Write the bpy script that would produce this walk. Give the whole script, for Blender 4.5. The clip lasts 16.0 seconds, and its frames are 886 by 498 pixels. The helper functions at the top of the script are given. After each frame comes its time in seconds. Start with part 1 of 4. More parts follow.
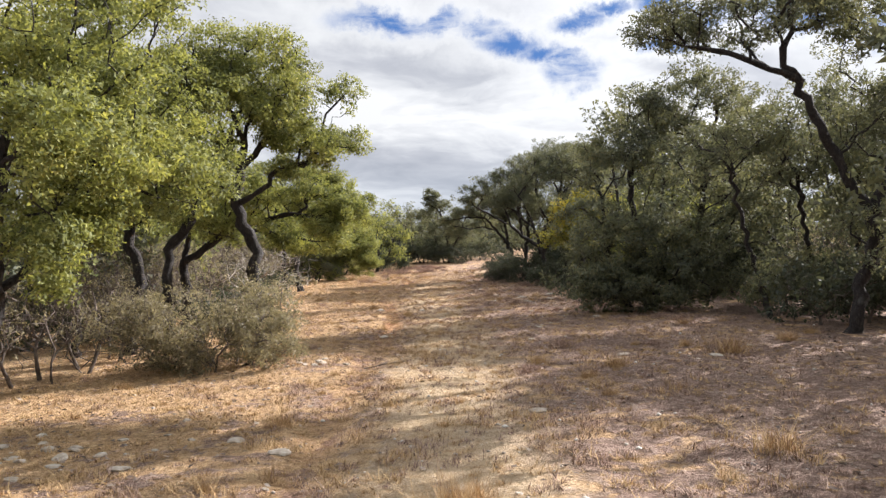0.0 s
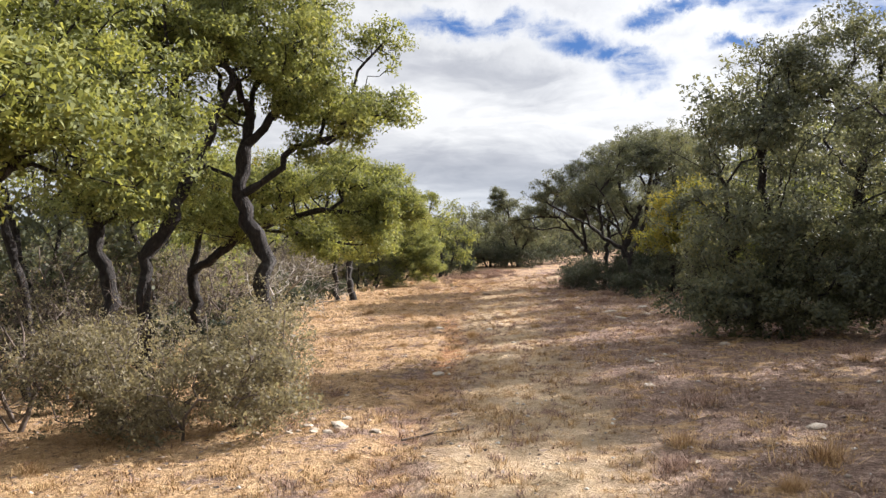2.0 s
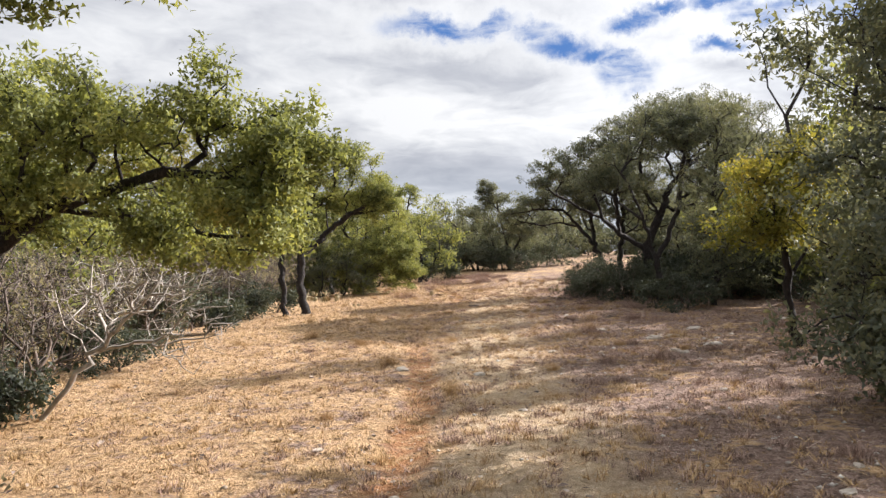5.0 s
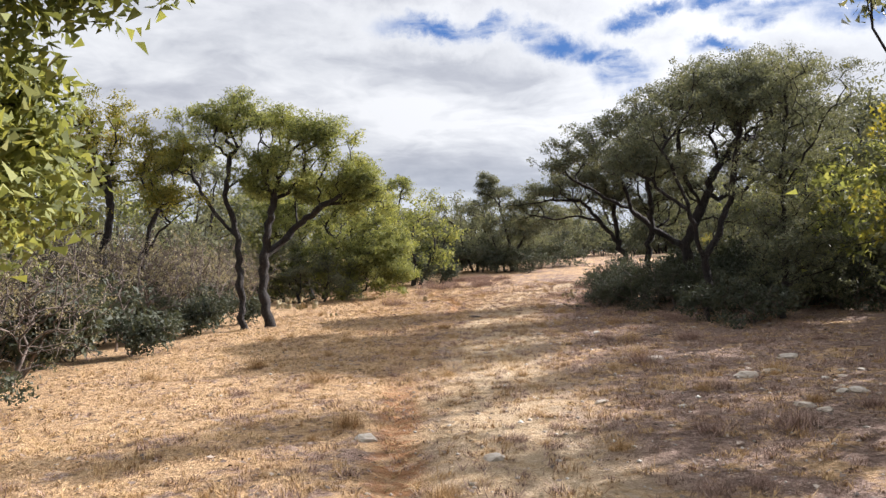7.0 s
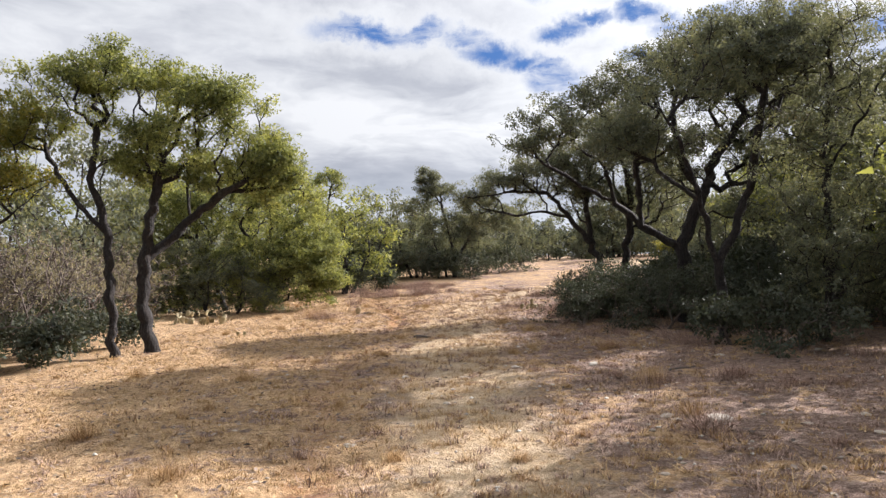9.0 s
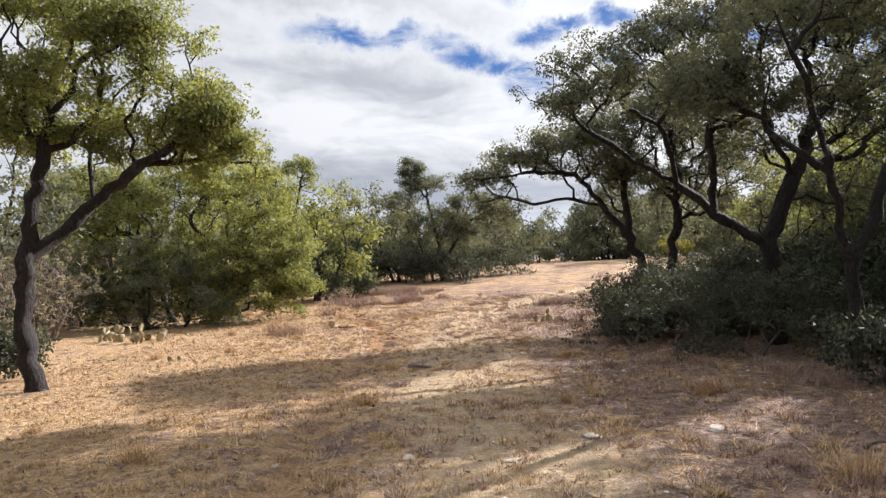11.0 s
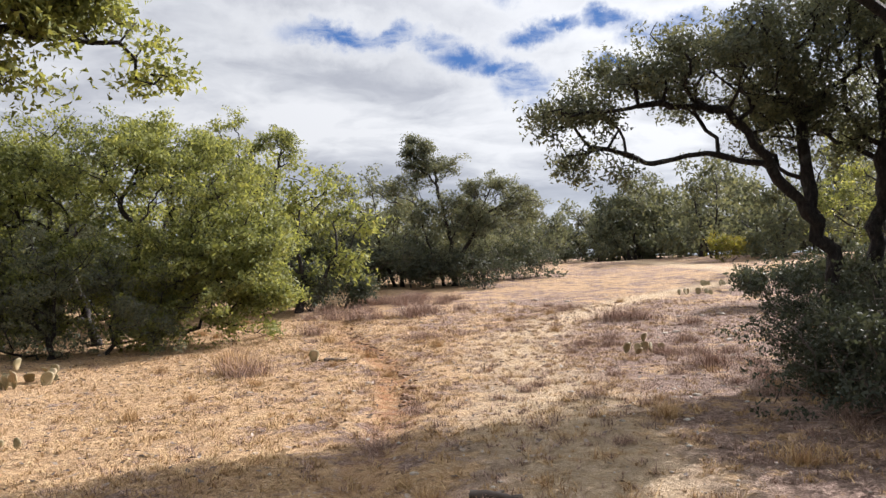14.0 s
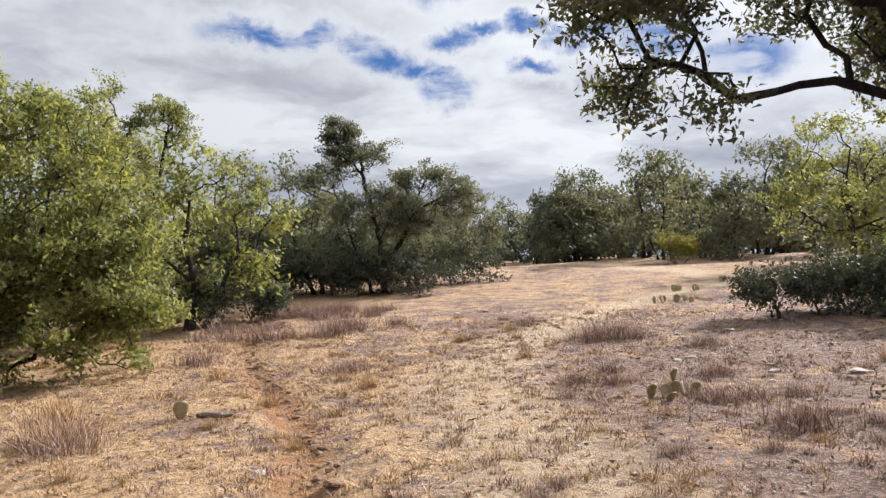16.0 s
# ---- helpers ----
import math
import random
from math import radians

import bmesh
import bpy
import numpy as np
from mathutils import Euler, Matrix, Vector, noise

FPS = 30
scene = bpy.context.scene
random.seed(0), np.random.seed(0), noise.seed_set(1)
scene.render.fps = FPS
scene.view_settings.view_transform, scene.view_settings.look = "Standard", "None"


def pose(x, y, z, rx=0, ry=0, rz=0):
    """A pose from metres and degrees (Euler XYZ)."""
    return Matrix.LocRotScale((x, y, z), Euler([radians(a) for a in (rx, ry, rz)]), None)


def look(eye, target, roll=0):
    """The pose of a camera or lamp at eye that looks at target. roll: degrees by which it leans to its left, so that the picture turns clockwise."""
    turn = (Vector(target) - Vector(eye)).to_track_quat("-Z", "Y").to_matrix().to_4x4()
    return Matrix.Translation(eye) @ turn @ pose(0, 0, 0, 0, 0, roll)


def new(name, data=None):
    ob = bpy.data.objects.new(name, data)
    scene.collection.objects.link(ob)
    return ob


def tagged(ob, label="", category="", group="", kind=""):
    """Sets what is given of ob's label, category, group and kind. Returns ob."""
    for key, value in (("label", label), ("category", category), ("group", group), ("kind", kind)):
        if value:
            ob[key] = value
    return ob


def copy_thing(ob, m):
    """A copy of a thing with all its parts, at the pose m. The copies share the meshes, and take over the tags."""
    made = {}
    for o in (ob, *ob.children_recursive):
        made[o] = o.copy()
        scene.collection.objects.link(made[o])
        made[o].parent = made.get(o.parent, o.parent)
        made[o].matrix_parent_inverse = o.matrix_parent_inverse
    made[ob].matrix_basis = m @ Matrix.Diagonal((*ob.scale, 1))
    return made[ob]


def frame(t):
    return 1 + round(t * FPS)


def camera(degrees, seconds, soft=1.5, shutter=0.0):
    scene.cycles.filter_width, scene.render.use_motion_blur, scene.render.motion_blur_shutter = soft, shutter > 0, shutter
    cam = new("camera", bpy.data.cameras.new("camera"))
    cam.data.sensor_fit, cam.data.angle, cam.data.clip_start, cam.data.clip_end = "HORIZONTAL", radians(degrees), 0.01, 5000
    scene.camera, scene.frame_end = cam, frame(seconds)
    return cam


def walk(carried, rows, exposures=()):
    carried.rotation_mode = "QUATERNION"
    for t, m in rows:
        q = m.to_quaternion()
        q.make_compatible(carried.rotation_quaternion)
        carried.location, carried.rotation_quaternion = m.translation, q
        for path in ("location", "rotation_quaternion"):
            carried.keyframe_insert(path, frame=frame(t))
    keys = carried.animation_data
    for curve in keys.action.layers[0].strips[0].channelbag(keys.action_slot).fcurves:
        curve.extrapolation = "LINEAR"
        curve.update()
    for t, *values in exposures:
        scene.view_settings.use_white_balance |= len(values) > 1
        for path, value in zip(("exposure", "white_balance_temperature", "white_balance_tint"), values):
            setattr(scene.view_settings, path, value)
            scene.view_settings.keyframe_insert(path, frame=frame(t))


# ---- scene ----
cam = camera(60.1, 16.0, soft=1.4)
METRES, EYE, TILT, LEAN, TURN = 30.0, 1.5, 0.0, -3.0, 0.0
ROWS = [
    (0.0, 0.0, 0.0, 0.0, -0.0, -0.07, 2.55),
    (0.5, -0.0007, 0.0285, 0.0007, 2.87, 0.13, 2.73),
    (1.0, -0.0025, 0.0573, 0.0013, 4.84, 0.31, 2.65),
    (1.5, -0.0028, 0.087, 0.0017, 5.44, 0.33, 2.72),
    (2.0, -0.0037, 0.1173, 0.0015, 4.96, 0.33, 2.67),
    (2.5, -0.0053, 0.1463, 0.0016, 4.65, 0.42, 2.61),
    (3.0, -0.0072, 0.1779, 0.0015, 4.83, 0.44, 2.68),
    (3.5, -0.0071, 0.2094, 0.0011, 4.6, 0.41, 2.85),
    (4.0, -0.0079, 0.2411, 0.0006, 4.34, 0.44, 2.87),
    (6.5, -0.0144, 0.4029, -0.0005, 3.74, 0.46, 3.02),
    (7.0, -0.0168, 0.4364, -0.0009, 3.77, 0.48, 2.98),
    (7.5, -0.0184, 0.4686, -0.0016, 3.59, 0.5, 3.0),
    (8.0, -0.021, 0.5011, -0.0018, 1.44, 0.55, 2.88),
    (8.5, -0.0238, 0.5331, -0.0019, -0.72, 0.48, 2.92),
    (9.0, -0.0273, 0.5646, -0.0018, -1.16, 0.58, 2.91),
    (11.5, -0.0397, 0.7257, -0.0032, -3.1, 0.7, 2.94),
    (12.0, -0.0422, 0.7572, -0.0032, -2.82, 0.72, 3.0),
    (12.5, -0.0445, 0.7882, -0.0033, -2.68, 0.77, 3.0),
    (13.0, -0.0461, 0.8195, -0.004, -2.58, 0.76, 3.0),
    (13.5, -0.048, 0.8495, -0.0036, -2.6, 0.74, 3.0),
    (14.0, -0.0494, 0.8799, -0.0034, -3.41, 0.75, 3.01),
    (14.5, -0.0493, 0.9103, -0.0032, -5.56, 0.69, 3.15),
    (15.0, -0.0494, 0.9394, -0.0035, -6.38, 0.68, 3.13),
    (15.5, -0.0487, 0.969, -0.0032, -7.81, 0.65, 3.08),
    (16.0, -0.0463, 0.9982, -0.0032, -9.15, 0.62, 3.2),
]
walk(cam, [(t, pose(0, 0, EYE, TILT, LEAN, TURN) @ pose(METRES * x, METRES * y, METRES * z, 90 + pitch, roll, yaw)) for t, x, y, z, yaw, pitch, roll in ROWS],
     exposures=((0.0, 1.38, 6350, 10), (4.0, 1.38, 6420, 10), (7.5, 1.32, 6260, 11), (12.5, 1.28, 6280, 11), (14.5, 1.15, 6220, 11), (16.0, 1.08, 6160, 11)))

# ---- light: broken cloud, a low winter sun ahead and to the right ----
SUN_DIR = Vector((1.45, 0.95, 1.0)).normalized()
lamp = bpy.data.lights.new("sun", "SUN")
lamp.energy, lamp.angle, lamp.color = 5.0, radians(0.6), (1.0, 0.935, 0.90)
sun = new("sun", lamp)
sun.matrix_world = look((0, 0, 0), -SUN_DIR)
sun.location = (30, 40, 40)


class Nodes:
    """Short hand for building a node tree."""

    def __init__(self, tree):
        self.tree = tree
        tree.nodes.clear()

    def add(self, kind, **settings):
        n = self.tree.nodes.new(kind)
        for key, value in settings.items():
            if key == "operation":
                n.operation = value
            elif key == "data_type":
                n.data_type = value
            elif key == "blend_type":
                n.blend_type = value
            elif key == "sky_type":
                n.sky_type = value
        return n

    def link(self, a, b):
        self.tree.links.new(a, b)

    def put(self, socket, value):
        if isinstance(value, bpy.types.NodeSocket):
            self.link(value, socket)
        else:
            socket.default_value = value

    def math(self, op, a, b=0.0, c=0.0, clamp=False):
        n = self.add("ShaderNodeMath", operation=op)
        n.use_clamp = clamp
        self.put(n.inputs[0], a)
        self.put(n.inputs[1], b)
        self.put(n.inputs[2], c)
        return n.outputs[0]

    def vec(self, op, a, b=(0, 0, 0)):
        n = self.add("ShaderNodeVectorMath", operation=op)
        self.put(n.inputs[0], a)
        if op == "SCALE":
            self.put(n.inputs[3], b)
        else:
            self.put(n.inputs[1], b)
        return n.outputs["Value"] if op in ("DISTANCE", "LENGTH", "DOT_PRODUCT") else n.outputs[0]

    def noise(self, coord, scale, detail=4.0, rough=0.55, distort=0.0, colour=False):
        n = self.add("ShaderNodeTexNoise")
        self.put(n.inputs["Vector"], coord)
        n.inputs["Scale"].default_value = scale
        n.inputs["Detail"].default_value = detail
        n.inputs["Roughness"].default_value = rough
        n.inputs["Distortion"].default_value = distort
        return n.outputs["Color" if colour else 0]

    def ramp(self, fac, stops):
        n = self.add("ShaderNodeValToRGB")
        self.put(n.inputs[0], fac)
        e = n.color_ramp.elements
        while len(e) < len(stops):
            e.new(0.5)
        for el, (p, c) in zip(e, stops):
            el.position = p
            el.color = (*c, 1) if len(c) == 3 else c
        return n.outputs[0]

    def step(self, v, lo, hi, a=0.0, b=1.0):
        n = self.add("ShaderNodeMapRange")
        n.interpolation_type = "SMOOTHSTEP"
        for i, x in enumerate((v, lo, hi, a, b)):
            self.put(n.inputs[i], x)
        return n.outputs[0]

    def mix(self, fac, a, b, blend="MIX"):
        n = self.add("ShaderNodeMix", data_type="RGBA", blend_type=blend)
        n.clamp_factor = True
        self.put(n.inputs[0], fac)
        for i, v in ((6, a), (7, b)):
            self.put(n.inputs[i], (*v, 1) if isinstance(v, tuple) and len(v) == 3 else v)
        return n.outputs[2]


def bearing(az, el):
    """The unit vector that way: degrees to the right of +y, degrees up."""
    a, e = radians(az), radians(el)
    return (math.sin(a) * math.cos(e), math.cos(a) * math.cos(e), math.sin(e))


world = bpy.data.worlds.new("sky")
scene.world = world
world.use_nodes = True
W = Nodes(world.node_tree)
coord = W.add("ShaderNodeTexCoord").outputs["Generated"]
sky = W.add("ShaderNodeTexSky", sky_type="NISHITA")
sky.sun_disc = False
sky.sun_elevation = math.asin(SUN_DIR.z)
sky.sun_rotation = math.atan2(SUN_DIR.x, SUN_DIR.y)
sky_light = W.vec("SCALE", sky.outputs[0], 0.10)
blue = W.mix(0.8, sky_light, (0.06, 0.20, 0.58))
# the cloud deck, flattened towards the horizon
sep = W.add("ShaderNodeSeparateXYZ")
W.link(coord, sep.inputs[0])
up = W.math("MAXIMUM", sep.outputs[2], 0.0)
inv = W.math("DIVIDE", 1.0, W.math("ADD", up, 0.16))
flat = W.vec("SCALE", coord, inv)
warp = W.vec("SCALE", W.noise(flat, 1.6, 3.0, colour=True), 0.55)
deck = W.vec("ADD", flat, warp)
puffs = W.noise(deck, 1.15, 7.0, 0.56)
shade = W.noise(W.vec("ADD", deck, (3.1, 7.7, 1.3)), 0.95, 5.0, 0.5)
fine = W.noise(deck, 4.2, 6.0, 0.6)
# rifts of blue between the clouds: bearing, height, half-width and half-height in degrees
wob = W.vec("SCALE", W.vec("SUBTRACT", W.noise(coord, 16.0, 6.0, 0.65, colour=True), (0.5, 0.5, 0.5)), 0.075)
seen = W.vec("ADD", coord, wob)
rift, rim = None, None
for az, el, wide, high in ((-4.2, 16.4, 3.8, 0.75), (-0.6, 16.5, 1.6, 0.5), (2.6, 15.9, 1.6, 0.6), (4.9, 14.9, 2.2, 0.8), (7.4, 14.2, 1.5, 0.75), (9.7, 12.6, 1.7, 1.0), (9.0, 13.7, 1.0, 0.5), (9.9, 16.4, 1.7, 0.7), (12.0, 17.2, 1.4, 0.5),
                           (16.3, 14.3, 1.7, 0.5), (15.6, 17.2, 1.8, 0.6), (19.6, 16.6, 3.4, 0.8), (25.5, 16.0, 3.0, 1.2), (8.0, 21.0, 4.0, 1.5), (31.0, 14.0, 3.0, 1.5), (-3.0, 23.0, 4.0, 1.5)):
    w, h = radians(wide), radians(high)
    off = W.vec("LENGTH", W.vec("MULTIPLY", W.vec("SUBTRACT", seen, bearing(az, el)), (1 / w, 1 / w, 1 / h)))
    blob, glow = W.step(off, 0.25, 1.7, 1.0, 0.0), W.step(off, 1.0, 4.0, 1.0, 0.0)
    rift = blob if rift is None else W.math("MAXIMUM", rift, blob)
    rim = glow if rim is None else W.math("MAXIMUM", rim, glow)
rift = W.math("MULTIPLY", rift, W.step(fine, 0.34, 0.58, 0.35, 1.0))
gaps = W.step(puffs, 0.22, 0.30, 1.0, 0.0)
open_sky = W.math("MAXIMUM", rift, gaps, clamp=True)
grey = W.math("ADD", W.math("MULTIPLY", shade, 0.75), W.math("MULTIPLY", fine, 0.25))
cloud = W.ramp(grey, [(0.36, (0.45, 0.47, 0.53)), (0.46, (0.60, 0.615, 0.665)), (0.53, (0.80, 0.81, 0.84)), (0.60, (0.99, 0.99, 1.0))])
# thinner and brighter cloud on the sun's side
sunward = W.step(W.vec("DOT_PRODUCT", coord, tuple(SUN_DIR)), 0.30, 1.0, 0.0, 1.0)
cloud = W.mix(W.math("MULTIPLY", rim, 0.7), cloud, (1.0, 1.0, 1.0))
cloud = W.vec("SCALE", cloud, W.math("ADD", W.math("ADD", 0.87, W.math("ADD", W.math("MULTIPLY", up, 0.3), W.step(up, 0.3, 1.0, 0.0, 0.8))), W.math("MULTIPLY", sunward, 0.25)))
low = W.step(up, 0.0, 0.16, 1.0, 0.0)
cloud = W.mix(W.math("MULTIPLY", low, 0.6), cloud, (0.60, 0.67, 0.76))
both = W.mix(open_sky, cloud, blue)
bg = W.add("ShaderNodeBackground")
W.link(both, bg.inputs[0])
bg.inputs[1].default_value = 0.40
W.link(bg.outputs[0], W.add("ShaderNodeOutputWorld").inputs[0])

# ---- materials ----
def material(name, build, rough=0.8):
    m = bpy.data.materials.new(name)
    m.use_nodes = True
    n = Nodes(m.node_tree)
    p = n.add("ShaderNodeBsdfPrincipled")
    out = n.add("ShaderNodeOutputMaterial")
    p.inputs["Roughness"].default_value = rough
    n.link(p.outputs[0], out.inputs[0])
    build(n, p, out)
    return m


def bump(n, p, height, strength, distance):
    b = n.add("ShaderNodeBump")
    b.inputs["Strength"].default_value = strength
    b.inputs["Distance"].default_value = distance
    n.put(b.inputs["Height"], height)
    n.link(b.outputs[0], p.inputs["Normal"])


def place(n):
    return n.add("ShaderNodeNewGeometry").outputs["Position"]


def island(n):
    return n.add("ShaderNodeNewGeometry").outputs["Random Per Island"]


def leaf_material(name, stops, through_tint, rough=0.6, share=0.38):
    def build(n, p, out):
        r = island(n)
        big = n.noise(place(n), 1.1, 2.0)
        f = n.math("ADD", n.math("MULTIPLY", r, 0.5), n.math("MULTIPLY", n.math("SUBTRACT", big, 0.5), 1.0))
        f = n.math("ADD", f, 0.2, clamp=True)
        c = n.ramp(f, stops)
        n.link(c, p.inputs["Base Color"])
        p.inputs["Specular IOR Level"].default_value = 0.16
        t = n.add("ShaderNodeBsdfTranslucent")
        n.link(n.mix(1.0, c, through_tint, "MULTIPLY"), t.inputs[0])
        mx = n.add("ShaderNodeMixShader")
        mx.inputs[0].default_value = share
        n.link(p.outputs[0], mx.inputs[1])
        n.link(t.outputs[0], mx.inputs[2])
        n.link(mx.outputs[0], out.inputs[0])
    return material(name, build, rough)


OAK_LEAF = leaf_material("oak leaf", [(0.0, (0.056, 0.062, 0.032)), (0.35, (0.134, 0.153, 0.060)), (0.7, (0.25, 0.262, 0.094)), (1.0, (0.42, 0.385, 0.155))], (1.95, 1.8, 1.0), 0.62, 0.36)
# live oak leaf again, with bluish shade put into its colour; junipers share it
SHADED_DARK_LEAF = leaf_material("shade-toned oak and juniper leaf", [(0.0, (0.054, 0.062, 0.054)), (0.4, (0.105, 0.116, 0.082)), (0.8, (0.17, 0.17, 0.10)), (1.0, (0.22, 0.19, 0.10))], (1.9, 1.75, 1.1), 0.62, 0.32)
YELLOW_LEAF = leaf_material("yellowing oak leaf", [(0.0, (0.07, 0.08, 0.025)), (0.4, (0.140, 0.142, 0.038)), (0.75, (0.24, 0.21, 0.05)), (1.0, (0.36, 0.26, 0.06))], (1.9, 1.7, 0.8), 0.62, 0.4)
BUSH_LEAF = leaf_material("dull evergreen bush leaf", [(0.0, (0.030, 0.036, 0.028)), (0.4, (0.055, 0.063, 0.045)), (0.8, (0.092, 0.096, 0.064)), (1.0, (0.15, 0.13, 0.08))], (1.8, 1.75, 1.1), 0.62, 0.2)
GREY_LEAF = leaf_material("grey-green shrub leaf", [(0.0, (0.08, 0.07, 0.055)), (0.5, (0.20, 0.18, 0.125)), (0.85, (0.32, 0.28, 0.19)), (1.0, (0.42, 0.30, 0.21))], (1.8, 1.7, 1.15), 0.45, 0.4)


def bark_build(n, p, out):
    o = place(n)
    s = n.vec("MULTIPLY", o, (1, 1, 0.35))
    a = n.noise(s, 34.0, 5.0, 0.65)
    b = n.noise(o, 3.2, 4.0, 0.6)
    c = n.ramp(a, [(0.32, (0.008, 0.006, 0.006)), (0.55, (0.028, 0.022, 0.020)), (0.75, (0.072, 0.058, 0.052))])
    c = n.mix(n.math("MULTIPLY", n.step(b, 0.58, 0.74), 0.6), c, (0.13, 0.125, 0.115))
    n.link(c, p.inputs["Base Color"])
    bump(n, p, a, 1.0, 0.06)


BARK = material("oak bark", bark_build, 0.9)


def twig_build(n, p, out):
    a = n.noise(place(n), 6.0, 3.0)
    n.link(n.ramp(a, [(0.3, (0.055, 0.043, 0.036)), (0.7, (0.17, 0.132, 0.108))]), p.inputs["Base Color"])


TWIG = material("dry twig", twig_build, 0.9)


def dead_build(n, p, out):
    a = n.noise(place(n), 9.0, 3.0)
    n.link(n.ramp(a, [(0.3, (0.20, 0.175, 0.15)), (0.7, (0.42, 0.385, 0.34))]), p.inputs["Base Color"])


DEAD = material("bleached dead wood", dead_build, 0.9)


def ground_build(n, p, out):
    o = place(n)
    sep = n.add("ShaderNodeSeparateXYZ")
    n.link(o, sep.inputs[0])
    x, y = sep.outputs[0], sep.outputs[1]
    # matted stems: two fibrous layers, bent this way and that
    curl = n.vec("SCALE", n.noise(o, 3.0, 3.0, colour=True), 0.9)
    bent = n.vec("ADD", o, curl)
    lay_a = n.noise(n.vec("MULTIPLY", bent, (95.0, 17.0, 30.0)), 1.0, 4.0, 0.7)
    lay_b = n.noise(n.vec("MULTIPLY", bent, (19.0, 90.0, 30.0)), 1.0, 4.0, 0.7)
    lumps = n.noise(o, 13.0, 5.0, 0.65)
    fine = n.math("ADD", n.math("MULTIPLY", n.math("ADD", lay_a, lay_b), 0.34), n.math("MULTIPLY", lumps, 0.32))
    fine = n.math("ADD", n.math("MULTIPLY", n.math("SUBTRACT", fine, 0.5), 1.5), 0.5)
    mid = n.noise(o, 6.5, 6.0, 0.68)
    clump = n.noise(n.vec("ADD", o, (11.0, 5.0, 0)), 2.1, 5.0, 0.62)
    big = n.noise(o, 0.5, 4.0, 0.55)
    straw = n.ramp(fine, [(0.30, (0.16, 0.10, 0.058)), (0.48, (0.50, 0.318, 0.168)), (0.66, (0.77, 0.565, 0.345))])
    litter = n.ramp(fine, [(0.32, (0.055, 0.040, 0.034)), (0.50, (0.25, 0.166, 0.136)), (0.68, (0.54, 0.41, 0.33))])
    soil = n.ramp(fine, [(0.3, (0.36, 0.265, 0.15)), (0.55, (0.60, 0.452, 0.29)), (0.75, (0.78, 0.655, 0.485))])
    red = n.ramp(fine, [(0.3, (0.24, 0.105, 0.045)), (0.6, (0.42, 0.21, 0.095)), (0.8, (0.52, 0.32, 0.18))])
    # straw on the downhill side; leaf litter and stony soil come in to the right
    side = n.math("ADD", n.math("MULTIPLY", n.math("ADD", n.math("MINIMUM", n.math("MAXIMUM", x, -4.0), 2.0), 1.45), 0.15), n.math("MULTIPLY", n.math("SUBTRACT", big, 0.5), 1.6))
    side = n.math("ADD", side, n.math("MULTIPLY", n.math("SUBTRACT", clump, 0.5), 3.0))
    side = n.math("ADD", side, n.math("MULTIPLY", n.math("SUBTRACT", mid, 0.5), 2.2))
    side = n.math("SUBTRACT", side, n.step(y, 38.0, 50.0, 0.0, 0.35))
    c = n.mix(n.math("MULTIPLY", n.step(side, -0.02, 0.34), 0.92), straw, litter)
    speck = n.noise(n.vec("ADD", o, (3.0, 9.0, 0)), 11.0, 5.0, 0.72)
    c = n.mix(n.math("MULTIPLY", n.step(speck, 0.52, 0.66), 0.75), c, (0.11, 0.075, 0.056))
    # the worn lane, which turns off to the right at the end
    bend = n.math("MULTIPLY", n.math("SUBTRACT", n.noise(o, 0.6, 3.0), 0.5), 0.9)
    away = n.math("MINIMUM", n.math("MAXIMUM", n.math("SUBTRACT", y, 36.0), 0.0), 13.0)
    for lo, hi, by in LANE_BENDS:
        bend = n.math("ADD", bend, n.step(y, lo, hi, 0.0, by))
    curve = n.math("ADD", bend, n.math("MULTIPLY", n.math("MULTIPLY", away, away), 0.058))
    lane = n.math("ABSOLUTE", n.math("SUBTRACT", n.math("SUBTRACT", x, curve), LANE))
    worn = n.math("MULTIPLY", n.step(lane, 0.25, 1.1, 1.0, 0.0), n.step(n.math("ADD", mid, n.math("MULTIPLY", clump, 0.6)), 0.57, 0.75))
    c = n.mix(n.math("MULTIPLY", worn, 0.85), c, soil)
    path = n.math("ADD", RUT, n.math("MULTIPLY", n.math("SUBTRACT", n.noise(o, 1.1, 3.0), 0.5), 0.3))
    for lo, hi, by in RUT_BENDS:
        path = n.math("ADD", path, n.step(y, lo, hi, 0.0, by))
    left = n.math("ABSOLUTE", n.math("SUBTRACT", x, path))
    rut = n.math("MULTIPLY", n.step(left, 0.09, 0.30, 1.0, 0.0), n.step(mid, 0.34, 0.56))
    stretch = n.math("MAXIMUM", n.step(n.math("ABSOLUTE", n.math("SUBTRACT", y, 17.5)), 3.0, 6.0, 1.0, 0.0), n.step(n.math("ABSOLUTE", n.math("SUBTRACT", y, 37.0)), 2.5, 5.0, 1.0, 0.0))
    c = n.mix(n.math("MULTIPLY", rut, n.math("ADD", 0.3, n.math("MULTIPLY", stretch, 0.65))), c, red)
    # pale grit and chips of limestone
    chips = n.add("ShaderNodeTexVoronoi")
    n.link(o, chips.inputs["Vector"])
    chips.inputs["Scale"].default_value = 24.0
    chip = n.math("MULTIPLY", n.step(chips.outputs["Distance"], 0.10, 0.24, 1.0, 0.0), n.step(n.noise(o, 1.3, 4.0), 0.48, 0.62))
    c = n.mix(n.math("MULTIPLY", chip, 0.85), c, (0.58, 0.53, 0.46))
    n.link(c, p.inputs["Base Color"])
